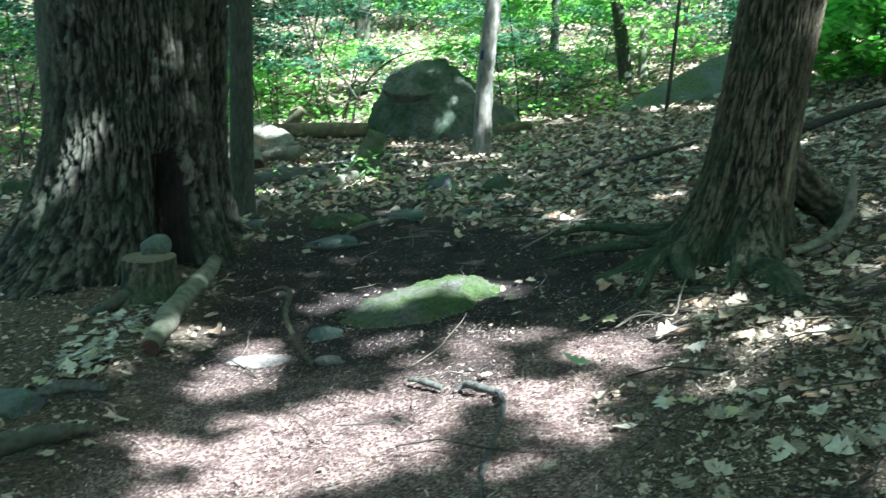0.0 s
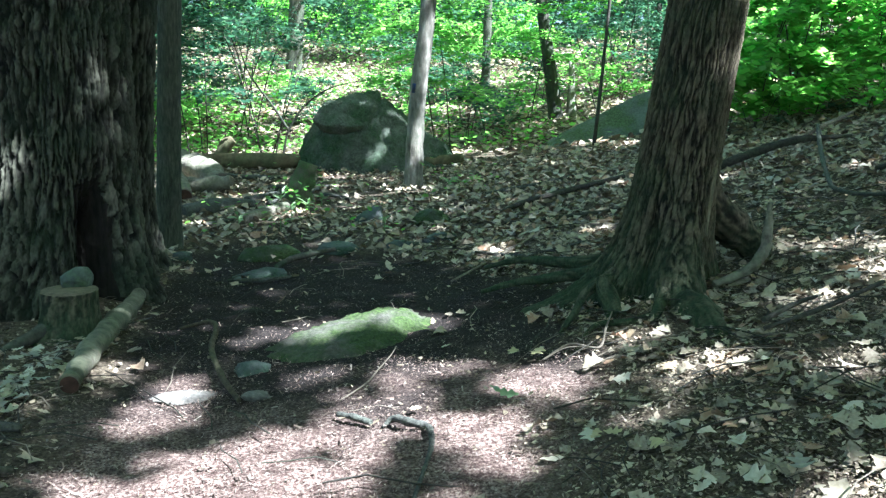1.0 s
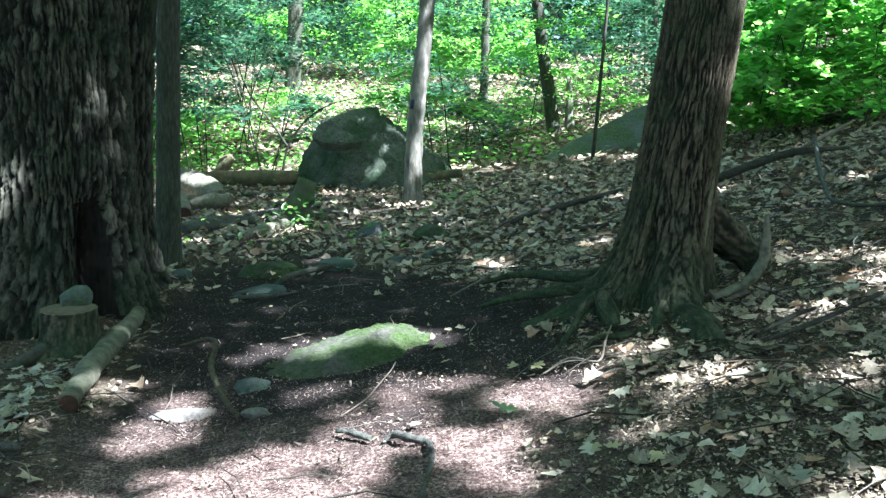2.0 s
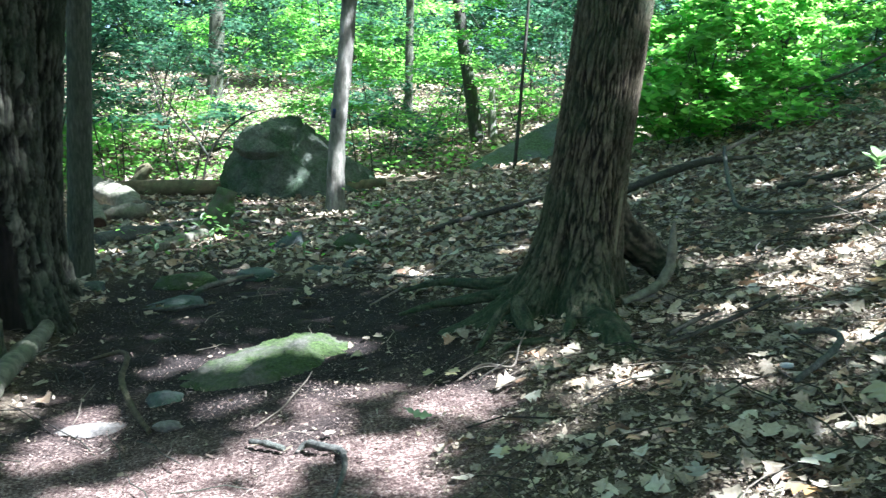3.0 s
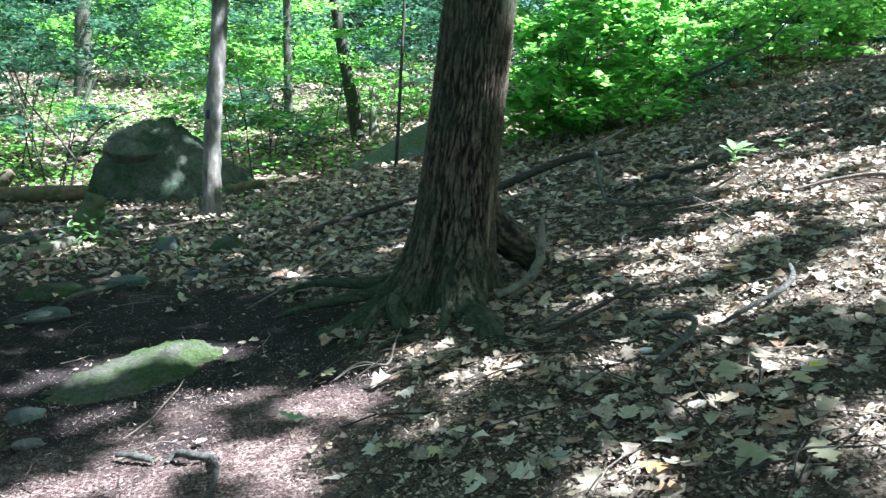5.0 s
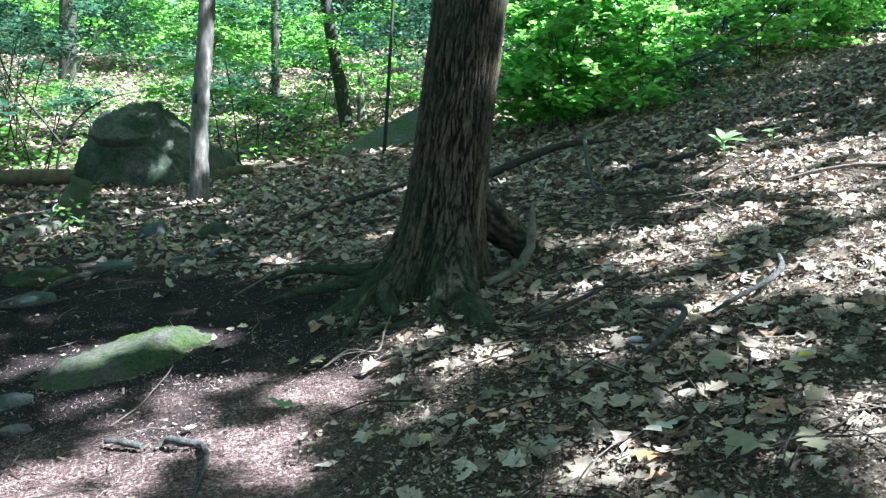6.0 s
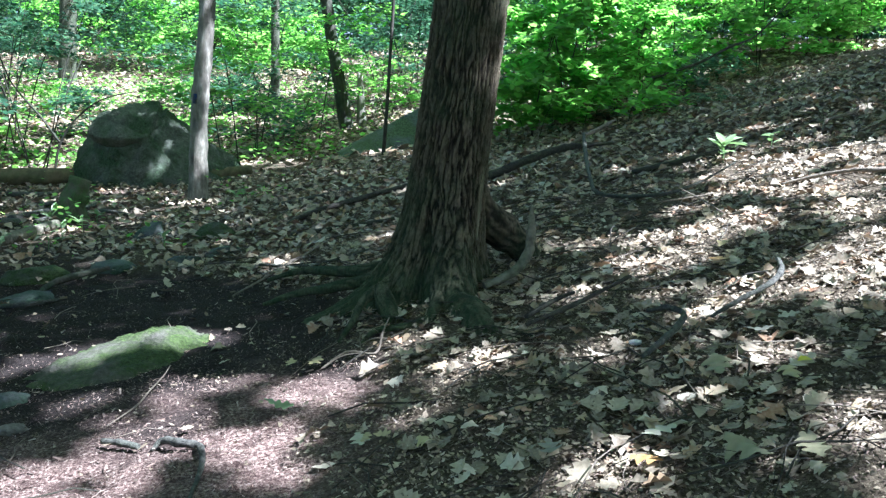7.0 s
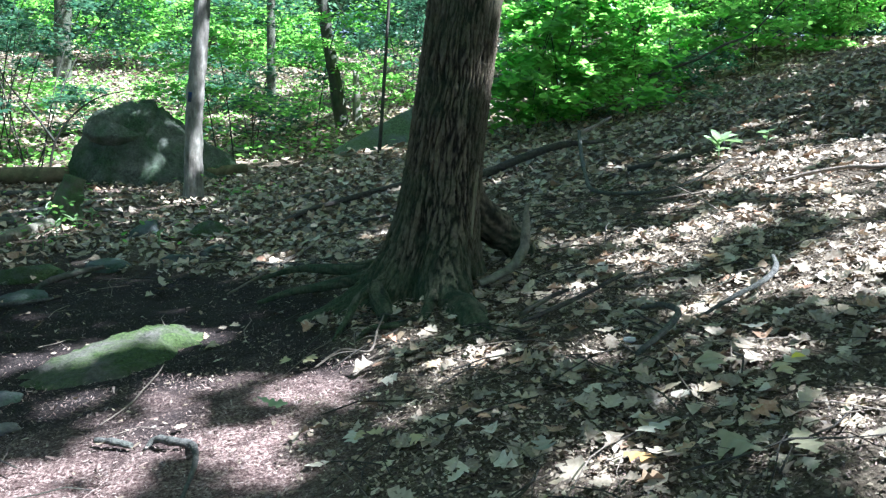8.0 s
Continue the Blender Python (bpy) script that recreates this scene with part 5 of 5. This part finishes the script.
branch("thin bent pale twig", pale_stick, [(0.85, 3.70, 0.03), (1.0, 3.72, 0.03), (1.08, 3.66, 0.02)],
       [0.005, 0.006, 0.004])
branch("dark dead stick in the leaves", dark_stick, [(1.1, 7.9, 0.03), (1.9, 7.6, 0.05), (2.4, 7.7, 0.04)],
       [0.02, 0.022, 0.012])
branch("pale dead branch on the slope", pale_stick, [(6.3, 7.1, 0.03), (6.6, 7.38, 0.08), (7.1, 7.6, 0.06), (7.6, 7.99, 0.04)],
       [0.014, 0.02, 0.018, 0.010])
for x, y, dx, dy in ((0.86, 3.95, 0.13, 0.0), (0.98, 4.14, 0.05, 0.14), (1.04, 4.06, 0.10, -0.06)):
    branch("thin bent pale twig", pale_stick, [(x - dx, y - dy, 0.02), (x - 0.02, y + 0.03, 0.05), (x + dx, y + dy, 0.03)], [0.002, 0.003, 0.002])




# ---- small plants ----
def herb(x, y, n, size, label, seed, up=0.12):
    rnd = random.Random(seed)
    o = g(x, y)
    ob = empty("herb", o, label, "plant", "woodland herbs")
    me = mesh_from("leaf", OVATE[0], OVATE[1])
    me.materials.append(herb_leaf)
    for i in range(n):
        a = 360 * i / n + rnd.uniform(-20, 20)
        z = up * rnd.uniform(0.6, 1.4)
        leaf = part("leaf", me, herb_leaf, ob)
        leaf.matrix_local = pose(0.02 * math.cos(a), 0.02 * math.sin(a), z, rnd.uniform(0, 50), rnd.uniform(-20, 20), a) @ Matrix.Diagonal((size * 0.62, size, size, 1)) @ Matrix.Scale(rnd.uniform(0.6, 1.15), 4)
    part("stalk", tube([(0, 0, -0.03), (0.005, 0, up * 0.7), (0, 0, up * 1.4)], [0.006, 0.005, 0.003], 6, 3), herb_leaf, ob)


herb(4.90, 6.74, 12, 0.25, "bright green herb with broad pointed leaves in dry litter", 1, 0.13)
herb(5.5, 6.85, 5, 0.14, "small green seedling in dry litter", 2, 0.10)
herb(5.25, 7.05, 5, 0.12, "small green seedling in dry litter", 22, 0.10)
for i, (x, y) in enumerate(((0.0, 7.85), (0.85, 11.0), (1.2, 11.3), (0.95, 10.6), (-0.95, 9.0), (-0.8, 9.4), (-1.15, 9.9), (-1.4, 8.4), (-0.7, 10.0), (2.6, 14.0), (-1.0, 8.4))):
    herb(x, y, 6, 0.13 if i else 0.12, "small green seedling at the trail edge", 30 + i, 0.10)


def fern_patch():
    rng = np.random.default_rng(61)
    sets = []
    for _ in range(46):
        x, y = 7.3 + rng.normal(0, 1.0), 12.0 + rng.normal(0, 0.5)
        a, l = rng.uniform(0, 6.28), rng.uniform(0.3, 0.55)
        t = np.linspace(0.1, 1, 14)
        px, py = x + np.cos(a) * l * t, y + np.sin(a) * l * t
        pz = zat(x, y) + 0.05 + l * (0.8 * t - 0.75 * t * t)
        for sgn in (-1, 1):
            rot = turns(rng, 14, 0.1)
            b = a + sgn * 1.3
            c, s = math.cos(b - math.pi / 2), math.sin(b - math.pi / 2)
            r = np.array([[c, -s, 0], [s, c, 0], [0, 0, 1]])
            sets.append(scatter(np.array([(0, 0, 0), (0.14, 0.4, 0), (0, 1, -0.15), (-0.14, 0.4, 0)]), [(0, 1, 2, 3)], np.stack([px, py, pz], -1), np.repeat(r[None], 14, 0), 0.16 * (1.1 - t) * l * 2))
    tagged(part("ferns", join_scatter("ferns", sets), deep_leaf), "patch of low dull green ferns under the maple shrubs", "fern", kind="stuff")


fern_patch()


def ground_greens():
    rng = np.random.default_rng(62)
    sets = []
    for cx, cy, sx, sy, n in ((-4.5, 18, 3.0, 2.0, 1300), (-3.6, 16.2, 1.0, 0.9, 350), (-5.2, 14.6, 0.9, 0.8, 300), (0.5, 21, 3.0, 1.6, 900), (-1.5, 24, 4, 2.0, 1200), (-2.6, 16.2, 1.4, 0.9, 500), (0.8, 17.5, 1.5, 1.2, 500), (3.0, 20.5, 2.5, 1.5, 500), (0, 32, 8, 4, 1500), (-8, 24, 4, 4, 700), (-6.5, 13, 1.5, 1.5, 400), (2.4, 15.8, 0.5, 0.4, 120), (-0.9, 9.3, 0.2, 0.3, 60), (-1.0, 10.6, 0.3, 0.3, 40), (0.0, 8.2, 0.5, 0.35, 25), (-1.7, 8.7, 0.3, 0.4, 25), (1.0, 10.9, 0.25, 0.3, 40)):
        x, y = cx + rng.normal(0, sx, n), cy + rng.normal(0, sy, n)
        sets.append(scatter(*MAPLE, np.stack([x, y, height(x, y) + np.abs(rng.normal(0.12, 0.12, n))], -1), turns(rng, n, 0.4), rng.uniform(0.05, 0.12, n) * (1 if cy > 12 else 0.6)))
    tagged(part("ground_cover", join_scatter("ground_cover", sets), maple_leaf), "scattered low green seedlings on the woodland floor", "ground cover", kind="stuff")


ground_greens()


# ---- leaf litter ----
def oak_leaf(seed, detail):
    """A dry lobed leaf, curled: its tip at y = 1."""
    rnd = random.Random(seed)
    if detail == 0:
        crumb = [(rnd.uniform(0.10, 0.36) * math.cos(a), rnd.uniform(0.35, 0.6) * math.sin(a), rnd.uniform(-0.12, 0.12)) for a in (0.2, 1.4, 2.6, 3.9, 5.2)]
        return np.array(crumb), [(0, 1, 2, 3, 4)]
    curl, bend, twist, cup = rnd.uniform(-0.7, 0.9), rnd.uniform(-0.4, 0.5), rnd.uniform(-0.5, 0.5), rnd.uniform(-0.4, 0.5)
    wide, lobes = rnd.uniform(0.8, 1.25), rnd.choice((3, 3, 4))
    rows = (0, 3, 8, 18)[detail]
    v = []
    shift = (rnd.uniform(-0.12, 0.12), rnd.uniform(-0.12, 0.12))
    for i in range(rows + 1):
        s = i / rows
        full = 0.34 * math.sin(math.pi * min(1, max(0, s)) ** 0.8) ** 0.75
        for side in (-1, 0, 1):
            wave = 0.5 + 0.5 * math.cos(2 * math.pi * (s * lobes + 0.12 + shift[side > 0]))
            deep = (0, 0.15, 0.6, 0.72)[detail]
            w = 0.012 + full * (1 - deep + deep * wave ** 0.7) * wide
            x = side * w * rnd.uniform(0.9, 1.08)
            y = s - 0.5 + (0.16 * abs(x) if detail > 1 else 0)
            z = curl * x * x * 2 + bend * (s - 0.5) ** 2 + twist * x * (s - 0.5) + cup * abs(x) * 0.4
            v.append((x, y, z + 0.015 * math.sin(s * 9 + seed)))
    f = []
    for i in range(rows):
        a = i * 3
        f += [(a, a + 1, a + 4, a + 3), (a + 1, a + 2, a + 5, a + 4)]
    return np.array(v), f


def slope_at(x, y):
    e = 0.08
    return np.stack([-(height(x + e, y) - height(x - e, y)) / (2 * e), -(height(x, y + e) - height(x, y - e)) / (2 * e)], -1)


def litter_set(rng, x, y, detail, lo, hi, tilt, lift, kinds=8):
    sets = []
    n = len(x)
    pos = np.stack([x, y, height(x, y) + rng.uniform(0.0, lift, n)], -1)
    rot = turns(rng, n, tilt, slope_at(x, y))
    size = lo + (hi - lo) * rng.random(n) ** 1.8
    kind = rng.integers(0, kinds, n)
    for k in range(kinds):
        m = kind == k
        if m.any():
            t, f = oak_leaf(50 + k, detail)
            sets.append(scatter(t, f, pos[m], rot[m], size[m]))
    return sets


def build_litter():
    rng = np.random.default_rng(9)
    sets, crumbs = [], []
    for x0, x1, y0, y1, per, detail, lo, hi, lift, tilt in (
        (-1.6, 4.6, 1.0, 7.0, 430, 2, 0.035, 0.12, 0.042, 0.34), (-4.0, -1.6, 1.0, 7.0, 300, 2, 0.035, 0.10, 0.03, 0.22), (4.6, 7.5, 2.5, 7.0, 360, 2, 0.04, 0.125, 0.045, 0.36), (-4.0, 7.5, 1.0, 7.0, 800, 0, 0.015, 0.045, 0.024, 0.35), (-0.2, 4.6, 1.5, 4.8, 3600, 0, 0.007, 0.026, 0.034, 0.4),
        (-3.0, 8.0, 7.0, 10.0, 480, 0, 0.02, 0.06, 0.03, 0.35), (-7.0, 12.0, 7.0, 14.0, 230, 1, 0.045, 0.135, 0.05, 0.36), (-7.0, 8.0, 15.0, 27.0, 110, 0, 0.06, 0.16, 0.06, 0.3), (-14.0, 26.0, 14.0, 34.0, 32, 0, 0.12, 0.26, 0.06, 0.4), (-18.0, 26.0, 34.0, 52.0, 9, 0, 0.25, 0.5, 0.08, 0.4),
    ):
        n = int((x1 - x0) * (y1 - y0) * per)
        x, y = rng.uniform(x0, x1, n), rng.uniform(y0, y1, n)
        cover = 1 - bare(x, y) * np.where(y > 8, 0.75, 0.975 if detail == 2 else 0.95)
        keep = rng.random(n) < cover * np.clip(0.85 + 0.4 * vnoise(x * 1.7, y * 1.7, 41), 0.35, 1)
        if detail == 2:
            keep &= rng.random(n) < np.clip((y - 1.6) / 3.2 + (x - 0.9) * 0.45, 0.16, 1) * np.clip(0.8 + 0.9 * vnoise(x * 2.6, y * 2.6, 43), 0.15, 1)
        keep &= np.hypot(x - OLD[0], y - OLD[1]) > 0.5
        keep &= np.hypot(x - 0.69, y - 3.76) > 0.16
        keep &= np.hypot(x - OAK[0], y - OAK[1]) > 0.27
        (crumbs if detail == 0 and y1 < 11 else sets).extend(litter_set(rng, x[keep], y[keep], detail, lo, hi, tilt, lift))
    tagged(part("leaf_crumbs", join_scatter("leaf_crumbs", crumbs), crumb_mat), "fine olive-brown crumbs of broken leaves between the litter", "leaf litter", kind="stuff")
    ob = part("leaf_litter", join_scatter("leaf_litter", sets, True), litter_many)
    tagged(ob, "deep carpet of dry brown and tan oak leaves", "leaf litter", kind="stuff")


build_litter()


def build_chips():
    rng = np.random.default_rng(19)
    n = 150000
    x, y = rng.uniform(-2.0, 2.4, n), 1.8 + 6.5 * rng.random(n) ** 1.5
    # fewer chips beyond y = 4, which keeps the shaded soil dark
    k = rng.random(n) < (bare(x, y) * 0.55 + 0.45) * np.interp(y, [4.0, 5.0], [1, 0.4]) * np.clip(0.75 + 0.7 * vnoise(x * 5, y * 5, 57), 0.25, 1)
    x, y = x[k], y[k]
    n = len(x)
    size = (0.003 + 0.008 * rng.random(n) ** 1.5) * np.where(rng.random(n) < 0.03, 2.4, 1.0)
    pos = np.stack([x, y, height(x, y) + rng.uniform(0.002, 0.012, n)], -1)
    t = np.array([(-0.22, -0.9, 0), (0.2, -0.7, 0.05), (0.16, 0.9, 0), (-0.2, 0.8, 0.08)])
    tagged(part("bark_chips", join_scatter("chips", [scatter(t, [(0, 1, 2, 3)], pos, turns(rng, n, 0.4, slope_at(x, y)), size)]), chip_mat), "reddish-brown bark chips and leaf crumbs trodden into the soil", "bark chips", kind="stuff")


build_chips()


def build_twigs(name, label, seed, count, thick, material):
    rng = np.random.default_rng(seed)
    near = int(count * 0.75)
    x = np.concatenate([rng.uniform(-3, 6, near), rng.uniform(-6, 11, count - near)])
    y = np.concatenate([rng.uniform(1.6, 7, near), rng.uniform(7, 14, count - near)])
    k = rng.random(count) < 1 - 0.8 * bare(x, y)
    x, y = x[k], y[k]
    n = len(x)
    sets = []
    for bend in (-0.08, 0.02, 0.07):
        t = []
        for s, dx, dz in ((-0.5, 0.0, 0.0), (-0.15, bend, 0.03), (0.2, bend * 0.4, 0.05), (0.5, bend * 1.5, 0.0)):
            for a in (0, 2.1, 4.2):
                t.append((dx + thick * math.cos(a), s, dz + thick * math.sin(a)))
        f = [(i * 3 + j, i * 3 + (j + 1) % 3, i * 3 + 3 + (j + 1) % 3, i * 3 + 3 + j) for i in range(3) for j in range(3)]
        m = rng.integers(0, 3, n) == 0
        pos = np.stack([x[m], y[m], height(x[m], y[m]) + rng.uniform(0.015, 0.045, m.sum())], -1)
        sets.append(scatter(np.array(t), f, pos, turns(rng, m.sum(), 0.1, slope_at(x[m], y[m])), 0.08 + 0.42 * rng.random(m.sum()) ** 2))
    tagged(part(name, join_scatter("twigs", sets, True), material), label, "twigs", kind="stuff")


build_twigs("fallen_twigs", "thin dry pale twigs scattered over the leaf litter", 29, 900, 0.007, pale_stick)
build_twigs("fallen_twigs", "thin dark broken twigs scattered over the leaf litter", 30, 2200, 0.009, dark_stick)

# the leaves that lie singly on top, close to the path
rl = random.Random(4)
leaf_meshes = []
for k in range(10):
    tv, tf = oak_leaf(80 + k, 3)
    lm = mesh_from("dry_leaf", tv, tf)
    lm.materials.append(litter_one)
    leaf_meshes.append(lm)
heap = empty("top_leaves", g(1.4, 3.0), "large dry lobed oak leaves lying on top of the litter", "dry leaves")


def lay_leaf(parent, x, y, size, material, lift=0.04, tilt=0.16, turn=None, mesh=None, label=""):
    """One leaf on top of the litter, lying along the slope."""
    sl = slope_at(np.array([x]), np.array([y]))[0]
    up = Vector((sl[0] + rl.gauss(0, tilt), sl[1] + rl.gauss(0, tilt), 1)).normalized()
    spin = rl.uniform(0, 6.28) if turn is None else turn
    m = up.to_track_quat("Z", "Y").to_matrix().to_4x4() @ Matrix.Rotation(spin, 4, "Z")
    me = mesh or leaf_meshes[rl.randrange(10)]
    if me.materials[0] != material:
        me = me.copy()
        me.materials[0] = material
    ob = part("leaf", me, material, parent, label)
    ob.matrix_local = Matrix.Translation(Vector(g(x, y, lift)) - parent.location) @ m @ Matrix.Scale(size, 4)


count = 0
while count < 170:
    x, y = 0.45 + 2.6 * rl.random() ** 0.7, rl.uniform(1.75, 4.3)
    if float(bare(x, y)) > 0.25 or math.hypot(x - 1.6, y - 4.9) < 0.5 or math.hypot(x - 1.36, y - 2.36) < 0.2:
        continue
    lay_leaf(heap, x, y, 0.055 + 0.07 * rl.random() ** 1.5, litter_one, rl.uniform(0.03, 0.05))
    count += 1
# the few that stand out by their size or colour
for x, y, size, material, turn in ((1.57, 2.35, 0.14, pale_leaf, 0.6), (1.71, 2.08, 0.19, olive_leaf, 5.2), (1.84, 1.96, 0.15, olive_leaf, 1.2), (1.43, 2.20, 0.11, orange_leaf, 2.4), (0.70, 2.90, 0.07, tan_leaf, 0.9), (0.76, 2.88, 0.07, tan_leaf, 5.6),
                                   (0.59, 4.04, 0.12, tan_leaf, 5.0), (0.70, 3.99, 0.10, tan_leaf, 0.4), (1.49, 3.28, 0.07, pale_leaf, 2.0), (1.22, 2.44, 0.10, grey_leaf, 1.0), (2.04, 2.71, 0.16, olive_leaf, 4.0), (2.95, 4.01, 0.15, orange_leaf, 1.5),
                                   (3.15, 4.24, 0.13, tan_leaf, 0.3), (2.39, 2.93, 0.13, grey_leaf, 3.3), (0.68, 2.90, 0.10, pale_leaf, 1.0), (0.88, 2.75, 0.09, tan_leaf, 2.2), (2.2, 2.5, 0.13, tan_leaf, 4.4)):
    lay_leaf(heap, x, y, size, material, 0.055, 0.08, turn)
drift = empty("pale_leaves", g(-1.8, 4.1), "drift of pale grey-green dead leaves beside the log", "dry leaves")
for _ in range(90):
    f = rl.random()
    x, y = -1.72 - 0.10 * f + rl.gauss(0, 0.10), 4.65 - 0.95 * f + rl.gauss(0, 0.08)
    if x < -1.60:
        lay_leaf(drift, x, y, 0.05 + 0.06 * rl.random(), (grey_leaf, pale_leaf, olive_leaf)[rl.randrange(3)], rl.uniform(0.02, 0.05), 0.22)
green = part("green_leaf", leaf_meshes[3].copy(), olive_leaf)
green.data.materials[0] = herb_leaf
green.matrix_world = pose(*g(0.46, 3.48, 0.05), 14, -10, 70) @ Matrix.Scale(0.13, 4)
tagged(green, "fresh green oak leaf fallen on the soil", "leaf")
chip = part("pale_fragment", rock_mesh((0.07, 0.055, 0.03), 71, sub=2), white_chip)
chip.matrix_world = pose(*g(1.95, 3.16, 0.03), 0, 0, 20)
tagged(chip, "small whitish fragment among the dry leaves", "fragment")
yl = part("yellow_leaf", mesh_from("yellow_leaf", OVATE[0], OVATE[1]), yellow_leaf_mat)
yl.matrix_world = pose(*g(2.33, 2.54, 0.05), 6, -8, 100) @ Matrix.Scale(0.075, 4)
tagged(yl, "single bright yellow leaf on the brown litter", "leaf")
